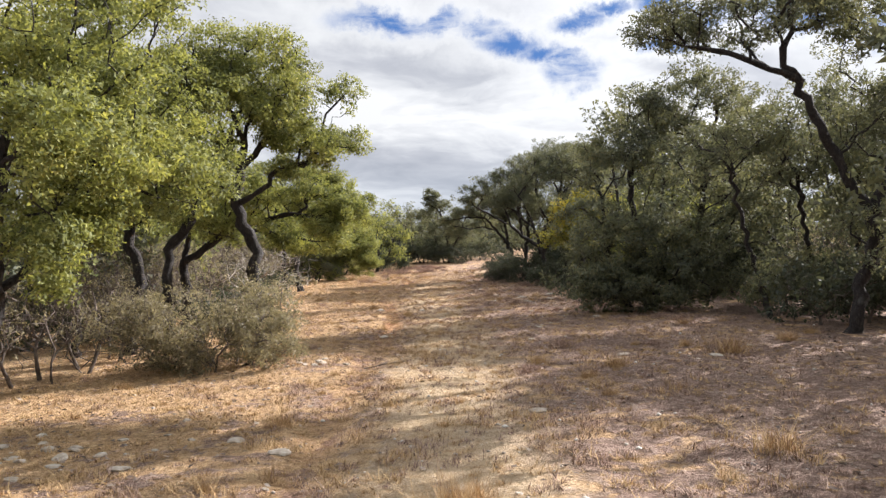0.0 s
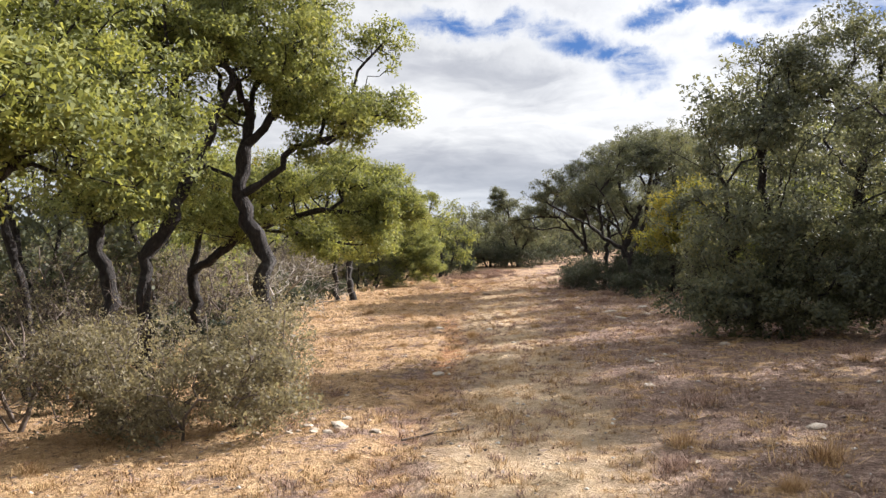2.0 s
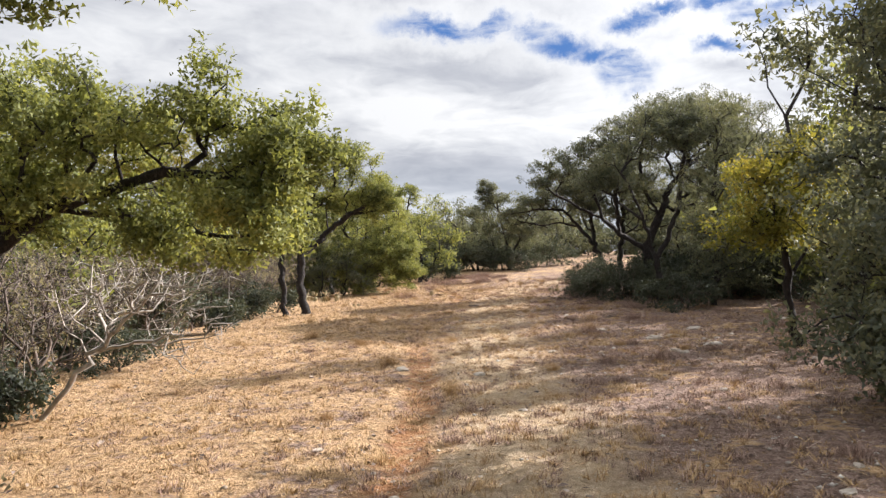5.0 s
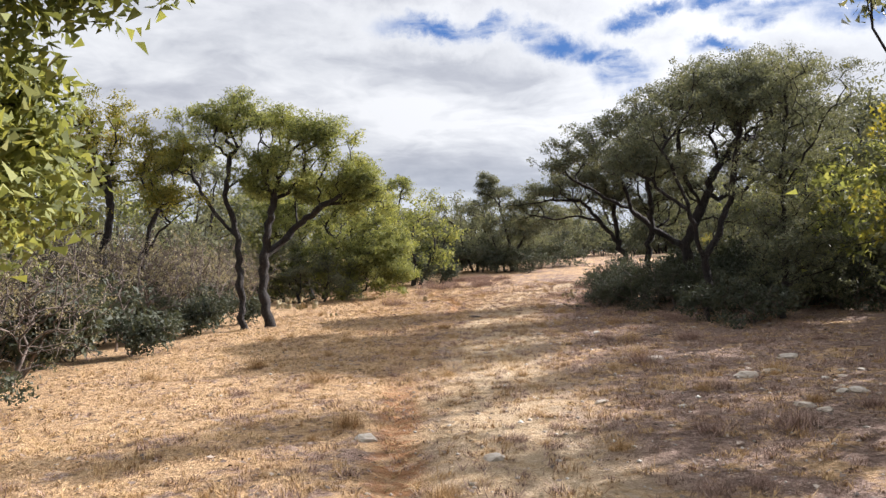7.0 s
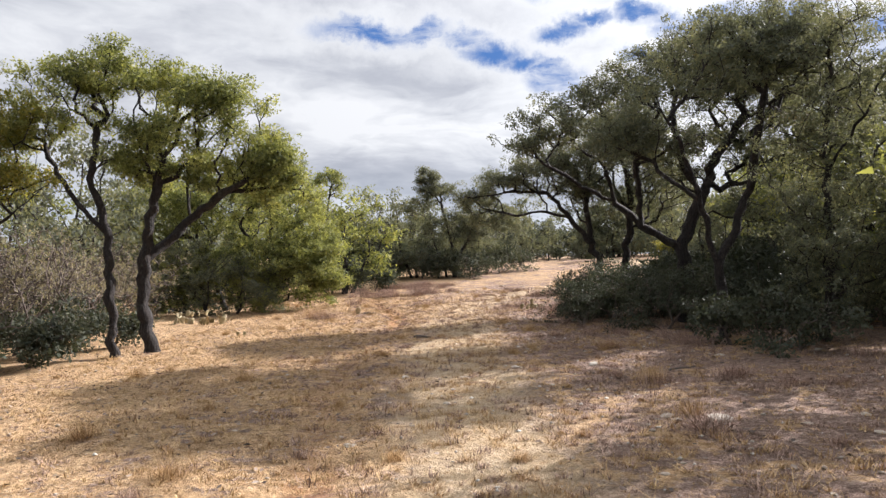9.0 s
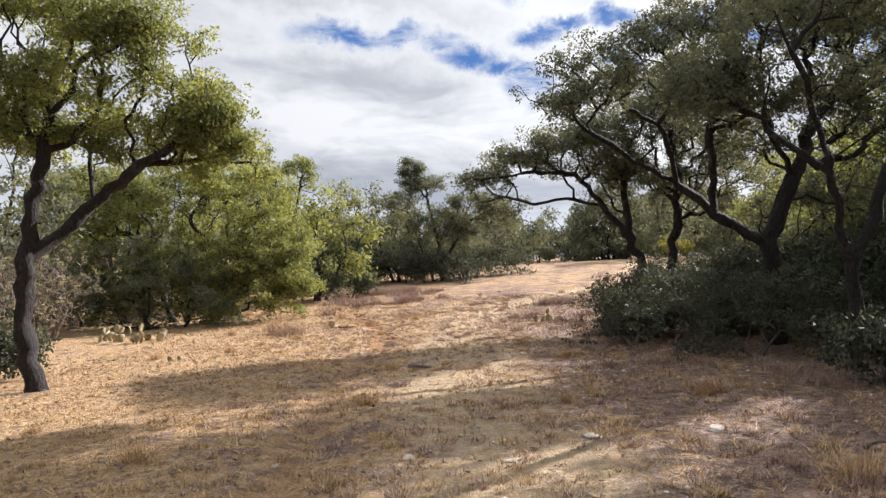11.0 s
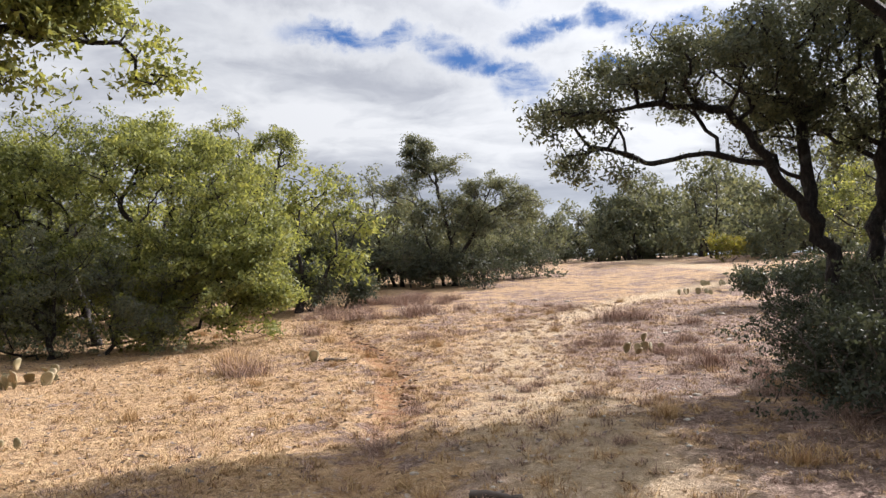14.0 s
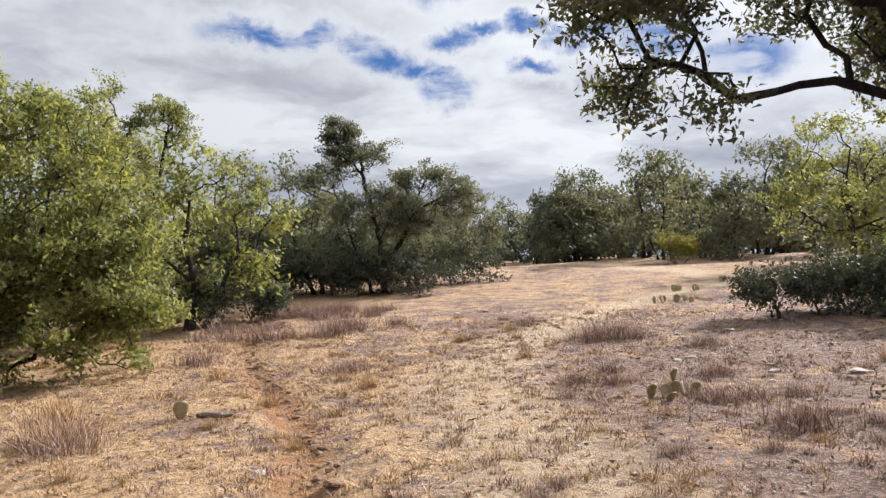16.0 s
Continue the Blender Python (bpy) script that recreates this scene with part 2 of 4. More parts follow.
    h = n.math("ADD", n.math("ADD", n.math("MULTIPLY", fine, 0.45), n.math("MULTIPLY", mid, 1.0)), n.math("MULTIPLY", lumps, 0.7))
    bump(n, p, h, 1.0, 0.09)
    p.inputs["Specular IOR Level"].default_value = 0.12


# the wheel tracks: where they start across the slope, and their bends (from, to, by)
RUT, RUT_BENDS = -1.0, ((15.0, 27.0, -0.95), (28.5, 34.0, 0.45), (35.5, 43.0, -1.1))
LANE, LANE_BENDS = 0.1, ((12.0, 22.0, -0.5), (28.0, 36.0, 0.45))
GROUND = material("dry grass and stony soil", ground_build, 0.95)


def grass_build(n, p, out):
    r = island(n)
    big = n.noise(place(n), 0.9, 3.0)
    f = n.math("ADD", n.math("MULTIPLY", r, 0.7), n.math("MULTIPLY", n.math("SUBTRACT", big, 0.4), 0.8), clamp=True)
    c = n.ramp(f, [(0.0, (0.24, 0.145, 0.085)), (0.4, (0.41, 0.265, 0.128)), (0.75, (0.57, 0.395, 0.20)), (1.0, (0.72, 0.555, 0.325))])
    n.link(c, p.inputs["Base Color"])
    p.inputs["Specular IOR Level"].default_value = 0.2


GRASS = material("dry straw grass", grass_build, 0.8)


def brown_grass_build(n, p, out):
    r = island(n)
    c = n.ramp(r, [(0.0, (0.13, 0.088, 0.065)), (0.5, (0.29, 0.186, 0.145)), (1.0, (0.52, 0.382, 0.295))])
    n.link(c, p.inputs["Base Color"])
    p.inputs["Specular IOR Level"].default_value = 0.2


BROWN_GRASS = material("brown bunch grass", brown_grass_build, 0.85)


def stone_build(n, p, out):
    o = place(n)
    a = n.noise(o, 14.0, 5.0, 0.65)
    r = n.add("ShaderNodeObjectInfo").outputs["Random"]
    c = n.ramp(a, [(0.3, (0.24, 0.20, 0.155)), (0.55, (0.44, 0.39, 0.325)), (0.75, (0.60, 0.55, 0.48))])
    c = n.mix(n.math("MULTIPLY", r, 0.45), c, (0.36, 0.28, 0.20))
    n.link(c, p.inputs["Base Color"])
    bump(n, p, a, 0.6, 0.02)


STONE = material("pale limestone", stone_build, 0.9)


def clod_build(n, p, out):
    a = n.noise(place(n), 22.0, 5.0, 0.65)
    n.link(n.ramp(a, [(0.3, (0.10, 0.055, 0.032)), (0.55, (0.24, 0.135, 0.075)), (0.75, (0.38, 0.24, 0.15))]), p.inputs["Base Color"])
    bump(n, p, a, 0.8, 0.02)


CLOD = material("red soil clod", clod_build, 0.95)


def pad_build(n, p, out):
    a = n.noise(place(n), 9.0, 4.0)
    v = n.add("ShaderNodeTexVoronoi")
    n.link(place(n), v.inputs["Vector"])
    v.inputs["Scale"].default_value = 34.0
    c = n.ramp(a, [(0.3, (0.19, 0.165, 0.085)), (0.55, (0.33, 0.265, 0.145)), (0.75, (0.46, 0.35, 0.22))])
    c = n.mix(n.step(v.outputs["Distance"], 0.08, 0.16, 0.8, 0.0), c, (0.45, 0.37, 0.26))
    n.link(c, p.inputs["Base Color"])


PAD = material("prickly pear pad", pad_build, 0.6)


def litter_build(n, p, out):
    c = n.ramp(island(n), [(0.0, (0.05, 0.034, 0.026)), (0.5, (0.14, 0.095, 0.070)), (0.85, (0.27, 0.20, 0.15)), (1.0, (0.40, 0.33, 0.26))])
    n.link(c, p.inputs["Base Color"])


LITTER = material("fallen oak leaves", litter_build, 0.8)


def grit_build(n, p, out):
    c = n.ramp(island(n), [(0.0, (0.25, 0.20, 0.155)), (0.6, (0.47, 0.42, 0.36)), (1.0, (0.68, 0.64, 0.58))])
    n.link(c, p.inputs["Base Color"])


GRIT = material("limestone grit", grit_build, 0.9)

# ---- building helpers ----
def mesh_of(name, verts, faces, mat, smooth=False):
    """A mesh from arrays of corners and of faces that all have the same number of corners."""
    verts, faces = np.asarray(verts, np.float32), np.asarray(faces, np.int32)
    me = bpy.data.meshes.new(name)
    k = faces.shape[1]
    me.vertices.add(len(verts))
    me.vertices.foreach_set("co", verts.ravel())
    me.loops.add(faces.size)
    me.loops.foreach_set("vertex_index", faces.ravel())
    me.polygons.add(len(faces))
    me.polygons.foreach_set("loop_start", np.arange(0, faces.size, k, dtype=np.int32))
    if smooth:
        me.polygons.foreach_set("use_smooth", np.ones(len(faces), bool))
    me.update(calc_edges=True)
    me.materials.append(mat)
    return me


def part(name, me, parent, label=""):
    ob = new(name, me)
    ob.parent = parent
    return tagged(ob, label)


def wave(x, y, s, k=0.0):
    return noise.noise((x * s + k, y * s - k, k))


def ease(v, lo, hi):
    f = np.clip((v - lo) / (hi - lo), 0, 1)
    return f * f * (3 - 2 * f)


def rut_x(y):
    """Where the worn red wheel rut runs."""
    return RUT + sum(by * ease(y, lo, hi) for lo, hi, by in RUT_BENDS)


def lane_x(y):
    """Where the pale wheel lane runs, which turns off uphill at the end."""
    return LANE + sum(by * ease(y, lo, hi) for lo, hi, by in LANE_BENDS) + 0.058 * np.clip(y - 36, 0, 13) ** 2


def ground_z(x, y):
    """The hillside: it falls gently to the left of the path."""
    z = 0.0524 * 26.0 * math.tanh(x / 26.0)
    f = min(max((y - 36.0) / 28.0, 0.0), 1.0)
    z += RISE * f * f * (3 - 2 * f)
    near = 1.0 if abs(y - 30) < 70 else 0.3
    z += near * (0.10 * wave(x, y, 0.16, 3.0) + 0.035 * wave(x, y, 0.9, 9.0) + 0.022 * wave(x, y, 2.4, 5.0))
    left = x - rut_x(y)
    z -= (0.05 if y < 33 else 0.075) * math.exp(-(left / 0.2) ** 2) if 0 < y < 48 else 0.0
    return z


RISE = 0.85


def tube(points, radii, sides, rng):
    """Corners and faces of a bent, tapered tube."""
    p = np.asarray(points, float)
    t = np.gradient(p, axis=0)
    t /= np.linalg.norm(t, axis=1)[:, None] + 1e-9
    ref = np.array((0.31, 0.92, 0.24)) if abs(t[0][2]) > 0.5 else np.array((0.1, 0.2, 0.97))
    u = np.cross(t, ref)
    u /= np.linalg.norm(u, axis=1)[:, None] + 1e-9
    v = np.cross(t, u)
    a = np.arange(sides) * 2 * np.pi / sides
    r = np.asarray(radii)[:, None]
    if sides > 5:
        r = r * (1 + 0.14 * rng.standard_normal((len(p), sides)))
    ring = p[:, None, :] + (r * np.cos(a))[:, :, None] * u[:, None, :] + (r * np.sin(a))[:, :, None] * v[:, None, :]
    k = len(p)
    i, j = np.meshgrid(np.arange(k - 1), np.arange(sides), indexing="ij")
    jn = (j + 1) % sides
    faces = np.stack((i * sides + j, i * sides + jn, (i + 1) * sides + jn, (i + 1) * sides + j), -1).reshape(-1, 4)
    return ring.reshape(-1, 3), faces


def joined(tubes):
    vs, fs, base = [], [], 0
    for v, f in tubes:
        vs.append(v)
        fs.append(f + base)
        base += len(v)
    return np.concatenate(vs), np.concatenate(fs)


def grow(trunks, lobes, rng, tips, trunk_r, twig_r=0.005, clear=0.0, crook=1.0, bare=0.12, shell=0.6, gather=0.35, step=0.14):
    """A woody skeleton: trunks (each a few bends; one that starts in the air forks off an earlier one), then boughs that reach out to
    twig ends spread over the lobes of the crown. Gives the chains of wood (points, radii, order) and the twig ends that bear leaves."""
    room = 300 + tips * 18
    P, length, par, root = np.zeros((room, 3)), np.zeros(room), [], []

    def lay(path, parent):
        """Adds a path that starts at a node, which it excludes."""
        for q in path:
            k = len(par)
            P[k] = q
            length[k] = length[parent] + float(np.linalg.norm(q - P[parent])) if parent >= 0 else 0.0
            par.append(parent)
            parent = k
        return parent

    for tr in trunks:
        tr = [np.array(q, float) for q in tr]
        if tr[0][2] < 0.3:
            last = lay([tr[0]], -1)
            root.append(last)
        else:
            n = len(par)
            last = int(np.argmin(np.linalg.norm(P[:n] - tr[0], axis=1)))
            tr[0] = P[last].copy()
        for a, b in zip(tr, tr[1:]):
            n = max(2, int(np.linalg.norm(b - a) / step))
            path = [a + (b - a) * (i / n) + crook * 0.024 * rng.standard_normal(3) * (1, 1, 0.4) for i in range(1, n + 1)]
            last = lay(path, last)
    L = np.array(lobes)
    area = L[:, 3] * L[:, 4] + L[:, 4] * L[:, 5] + L[:, 3] * L[:, 5]
    clumps = max(9, tips // 6)
    share = rng.choice(len(lobes), clumps, p=area / area.sum())
    d = rng.standard_normal((clumps, 3))
    d /= np.linalg.norm(d, axis=1)[:, None]
    d[:, 2] = np.where((d[:, 2] < -0.3) & (rng.random(clumps) < 0.5), -d[:, 2], d[:, 2])
    rad = 1 - shell * rng.random(clumps) ** 1.5
    heart = L[share, :3] + d * rad[:, None] * L[share, 3:6] * (1 + 0.13 * rng.standard_normal((clumps, 1)))
    room_each = np.clip(L[share, 5] * 0.32, 0.09, 0.26) * rng.uniform(0.7, 1.3, clumps)
    pick = rng.integers(0, clumps, tips)
    ends = heart[pick] + np.clip(rng.standard_normal((tips, 3)), -1.5, 1.5) * room_each[pick][:, None] * (1, 1, 0.85)
    ends[:, 2] = np.maximum(ends[:, 2], 0.06)
    n = len(par)
    near = np.min(np.linalg.norm(ends[:, None, :] - P[None, :n, :], axis=2), axis=1)
    nearest = np.argsort(near)
    ends, hearts = ends[nearest], heart[pick][nearest]
    leafy = rng.random(tips) >= bare
    tip_nodes = []
    for p in ends:
        n = len(par)
        gap = np.linalg.norm(P[:n] - p, axis=1)
        cost = gap + gather * length[:n] + np.where(P[:n, 2] < clear, 3.0, 0.0) + np.maximum(P[:n, 2] - p[2], 0) * 0.4
        k = int(np.argmin(cost))
        a, reach = P[k].copy(), gap[k]
        m = min(max(2, int(reach / step)), 16)
        side = rng.standard_normal(3)
        side[2] = abs(side[2]) * 0.6
        bow = side * reach * 0.13
        path = []
        for i in range(1, m + 1):
            f = i / m
            q = a + (p - a) * f + bow * 4 * f * (1 - f)
            path.append(q + crook * 0.042 * rng.standard_normal(3) if i < m else q)
        tip_nodes.append(lay(path, k))
    n = len(par)
    count = np.zeros(n)
    count[tip_nodes] += 1
    for i in range(n - 1, -1, -1):
        if par[i] >= 0:
            count[par[i]] += count[i]
    count = np.maximum(count, 0.7)
    power = math.log(trunk_r / twig_r) / math.log(max(count[root].max(), 3.0))
    radius = twig_r * count ** power
    kids = [[] for _ in range(n)]
    for i, k in enumerate(par):
        if k >= 0:
            kids[k].append(i)
    chains, todo = [], [(r, -1, 0) for r in root]
    while todo:
        i, before, order = todo.pop()
        ch = [i] if before < 0 else [before, i]
        while kids[i]:
            ks = sorted(kids[i], key=lambda q: -count[q])
            todo += [(q, i, order + 1) for q in ks[1:]]
            i = ks[0]
            ch.append(i)
        r = radius[ch].copy()
        if before >= 0:
            r[0] = min(r[0], r[1] * 1.15)
        else:
            r = r * (1 + 0.45 * np.exp(-np.arange(len(r)) * 1.3))
        r[-1] *= 0.5
        chains.append((P[ch], r, order))
    return chains, ends[leafy], hearts[leafy]


def wood_parts(thing, chains, rng, bark, limb_r=0.035, trunk_name="trunk"):
    """The trunk, each bough and the joined twigs as parts."""
    twigs = []
    for pts, r, order in chains:
        sides = 9 if r[0] > 0.06 else 6 if r[0] > 0.025 else 4 if r[0] > 0.012 else 3
        if len(pts) < 2:
            continue
        t = tube(pts, r, sides, rng)
        if order == 0:
            part(trunk_name, mesh_of(trunk_name, *t, bark, True), thing)
        elif r[0] > limb_r:
            part("limb", mesh_of("limb", *t, bark, True), thing)
        else:
            twigs.append(t)
    if twigs:
        tagged(part("twig", mesh_of("twig", *joined(twigs), bark, True), thing), kind="stuff")


def leaves(ends, hearts, rng, per, spread, size, mat, folded, name="crown", droop=0.15, slim=0.55, tuft=11):
    """Many single leaves in small tufts round the twig ends, turned outward from the heart of each clump; folded along the midrib where they are seen close by."""
    subs = max(1, per // tuft)
    c = np.repeat(ends, subs, axis=0)
    c = c + np.clip(rng.standard_normal(c.shape), -1.5, 1.5) * spread * (1, 1, 0.6)
    c = np.repeat(c, tuft, axis=0)
    out = c - np.repeat(hearts, subs * tuft, axis=0)
    out /= np.linalg.norm(out, axis=1)[:, None] + 1e-6
    n = len(c)
    c = c + np.clip(rng.standard_normal((n, 3)), -1.6, 1.6) * (size * 0.95) * (1, 1, 0.75)
    c[:, 2] = np.maximum(c[:, 2], 0.03)
    a = rng.standard_normal((n, 3))
    a[:, 2] -= droop
    a /= np.linalg.norm(a, axis=1)[:, None]
    up = rng.standard_normal((n, 3)) * 0.6 + out * 0.9 + (0, 0, 0.55)
    b = np.cross(a, up)
    b /= np.linalg.norm(b, axis=1)[:, None] + 1e-9
    nrm = np.cross(b, a)
    ln = (size * (0.65 + 0.7 * rng.random(n)))[:, None]
    w = ln * slim * 0.5
    if not folded:
        v = np.stack((c - a * ln * 0.35 - b * w, c - a * ln * 0.35 + b * w, c + a * ln * 0.6), axis=1).reshape(-1, 3)
        return mesh_of(name, v, np.arange(n * 3).reshape(-1, 3), mat)
    v = np.stack((c - a * ln * 0.5, c + b * w + nrm * w * 0.35 - a * ln * 0.05, c + a * ln * 0.5, c - b * w + nrm * w * 0.35 - a * ln * 0.05), axis=1).reshape(-1, 3)
    i = np.arange(n)[:, None] * 4
    f = np.concatenate((i + (0, 1, 2), i + (0, 2, 3)), axis=1).reshape(-1, 3)
    return mesh_of(name, v, f, mat)


def plant(name, x, y, seed, trunks, lobes, tips, trunk_r, per, size, leaf, label, category, group="", bark=None, spread=0.105, sink=0.06, folded=False, **more):
    """A tree or a bush, rooted at (x, y): trunk bends and crown lobes are given from its foot."""
    rng = np.random.default_rng(seed)
    if category == "tree":
        tips, per, size = int(tips * 1.12), int(per * 0.9), size * 1.08
    thing = new(name)
    thing.location = (x, y, ground_z(x, y) - sink)
    tagged(thing, label, category, group)
    chains, ends, hearts = grow(trunks, lobes, rng, tips, trunk_r, **more)
    wood_parts(thing, chains, rng, bark or BARK)
    if per:
        part("crown", leaves(ends, hearts, rng, per, spread, size, leaf, folded), thing)
    return thing

# ---- the ground ----
def lines(lo, hi, fine, far, grow_by=1.22):
    """Grid lines: evenly fine between lo and hi, then wider and wider out to far."""
    mid = list(np.arange(lo, hi + fine / 2, fine))
    step, out = fine, []
    a, b = lo, hi
    left, right = [], []
    while b < far or a > -far:
        step *= grow_by
        a, b = a - step, b + step
        left.append(a)
        right.append(b)
    return np.array(left[::-1] + mid + right)


def make_ground():
    xs, ys = lines(-7.5, 6.5, 0.14, 2500), lines(0.5, 44.0, 0.17, 2500)
    z = np.array([[ground_z(x, y) for x in xs] for y in ys])
    X, Y = np.meshgrid(xs, ys)
    v = np.stack((X, Y, z), -1).reshape(-1, 3)
    nx = len(xs)
    i, j = np.meshgrid(np.arange(len(ys) - 1), np.arange(nx - 1), indexing="ij")
    k = (i * nx + j).ravel()
    f = np.stack((k, k + 1, k + nx + 1, k + nx), -1)
    tagged(new("ground", mesh_of("ground", v, f, GROUND, True)), "dry grassy hillside clearing with stony soil and faint wheel tracks", "ground", kind="structure")


make_ground()

# ---- trees and bushes: those beside the trail, from the start of the walk to its end ----
OAK = "gnarled live oak with dark bark and dense small leaves"

# broad low oak in full sun
plant("oak_tree", -4.8, 7.9, 13, [[(0, 0, 0), (0.1, 0, 0.9), (0.3, -0.2, 1.7), (0.4, -0.3, 2.8)], [(0.3, -0.2, 1.7), (1.0, -0.6, 2.2), (1.5, -0.8, 2.5)], [(0.2, -0.1, 1.3), (0.8, 0.4, 2.0), (1.4, 0.6, 2.5)]],
      [(1.7, -1.1, 2.6, 0.85, 1.1, 0.75), (1.5, 0.6, 2.6, 0.9, 1.1, 0.8), (0.8, -0.4, 3.7, 1.4, 1.6, 1.0), (1.2, -0.9, 1.95, 0.8, 0.9, 0.35), (-0.6, 0, 3.3, 1.0, 1.3, 1.0), (1.0, 1.1, 4.2, 0.8, 0.8, 0.6)], 560, 0.096, 213, 0.045, OAK_LEAF, "broad live oak in full sun with yellow-green leaves", "tree", clear=1.2)
# oak with an S-bent trunk
plant("oak_tree", -3.2, 12.8, 11, [[(0, 0, 0), (0.05, 0, 0.9), (0.1, 0, 1.6), (-0.15, 0, 2.1), (-0.28, 0, 2.55), (-0.2, 0, 3.0), (-0.1, 0, 3.7)],
      [(-0.2, 0, 2.4), (0.3, -0.1, 2.75), (0.42, -0.1, 3.0), (0.95, -0.15, 3.1)], [(0.05, 0, 1.7), (-0.8, 0.1, 1.95), (-1.5, 0.2, 2.1)], [(-0.2, 0, 3.0), (0.25, 0, 3.5)], [(0.1, 0, 1.6), (0.35, -0.05, 1.85)]],
      [(0.0, 0, 4.6, 0.85, 0.9, 0.65), (0.75, -0.1, 4.15, 0.75, 0.9, 0.6), (1.25, -0.15, 3.4, 0.5, 0.7, 0.4), (-0.7, 0.1, 4.2, 0.6, 0.9, 0.6), (0.6, 0, 3.5, 0.6, 0.8, 0.2), (-1.0, 0, 3.3, 0.7, 0.8, 0.4), (0.1, 0.4, 3.9, 0.8, 0.7, 0.4), (1.25, -0.25, 2.95, 0.45, 0.55, 0.28), (0.8, -0.2, 3.2, 0.5, 0.5, 0.28)], 470, 0.096, 178, 0.042, OAK_LEAF, "tall live oak with an S-bent dark trunk", "tree", clear=2.3)
# oak with several stems close behind the grey bush
plant("oak_tree", -4.3, 12.1, 12, [[(0, 0, 0), (-0.05, 0, 1.0), (-0.02, 0, 1.7), (0.3, 0, 2.2), (0.45, 0, 2.9), (0.3, 0, 3.6)], [(0.3, 0, 2.2), (0.8, 0, 3.3), (1.0, 0, 3.7)], [(-0.75, 0.2, 0), (-0.55, 0.2, 1.3), (-0.9, 0.2, 2.5), (-1.0, 0.1, 3.4)], [(-1.5, 0.1, 0), (-1.55, 0.1, 1.2), (-1.9, 0, 2.4)]],
      [(0.4, 0, 4.4, 0.9, 1.0, 0.7), (-0.8, 0, 4.3, 1.0, 1.0, 0.8), (0.95, -0.2, 4.0, 0.5, 0.7, 0.4), (-1.8, 0, 3.4, 0.9, 1.0, 0.9), (-0.3, 0.1, 2.3, 0.9, 0.7, 0.45)], 440, 0.083, 178, 0.042, OAK_LEAF, "several-stemmed live oak behind a grey shrub", "tree", clear=1.4, bare=0.2)
# oak whose low boughs reach out over the grass
plant("oak_tree", -5.4, 15.9, 21, [[(0, 0, 0), (0.1, 0, 0.8), (0.0, 0, 1.5), (0.2, 0, 2.4)], [(0.0, 0, 1.5), (1.1, -0.1, 2.2), (2.3, -0.4, 2.5), (3.1, -0.8, 2.4)], [(-0.5, 0.2, 0), (-0.9, 0.2, 1.4), (-1.2, 0.2, 2.4)], [(1.1, -0.1, 2.2), (2.0, 0.0, 2.1), (2.8, -0.4, 1.95)]],
      [(3.35, -0.85, 2.55, 0.5, 0.42, 0.32), (2.75, -0.65, 2.8, 0.75, 0.6, 0.4), (1.6, -0.4, 2.85, 0.8, 0.8, 0.42), (3.0, -0.65, 2.1, 0.6, 0.42, 0.32), (2.3, -0.2, 1.85, 0.6, 0.45, 0.28), (1.5, -0.1, 2.1, 0.8, 0.6, 0.4), (0.6, -0.2, 2.3, 0.7, 0.7, 0.4), (0.5, 0, 3.0, 0.9, 0.9, 0.5), (-0.8, 0, 3.1, 1.1, 1.1, 0.7)], 700, 0.090, 140, 0.045, OAK_LEAF, "live oak with low sunlit boughs over the grass", "tree", clear=1.2, bare=0.15)
# drooping dead oak bough, made as a separate plant with added stems to ground
plant("dead_shrub", -4.9, 16.6, 28, [[(0, 0, 0), (0.6, -0.1, 0.75), (1.3, -0.3, 1.35), (1.8, -0.4, 1.4)], [(-0.3, 0.1, 0), (-0.2, 0.1, 0.9)], [(0.6, -0.1, 0.75), (1.4, -0.3, 0.95)]],
      [(1.5, -0.3, 1.45, 0.6, 0.45, 0.35), (1.7, -0.4, 1.0, 0.45, 0.4, 0.35), (0.7, 0, 1.2, 0.6, 0.5, 0.4)], 330, 0.03, 0, 0.04, GREY_LEAF, "leafless pale grey dead bough drooping below oak boughs", "shrub", bark=DEAD, twig_r=0.004, step=0.12, crook=1.3, clear=0.5)
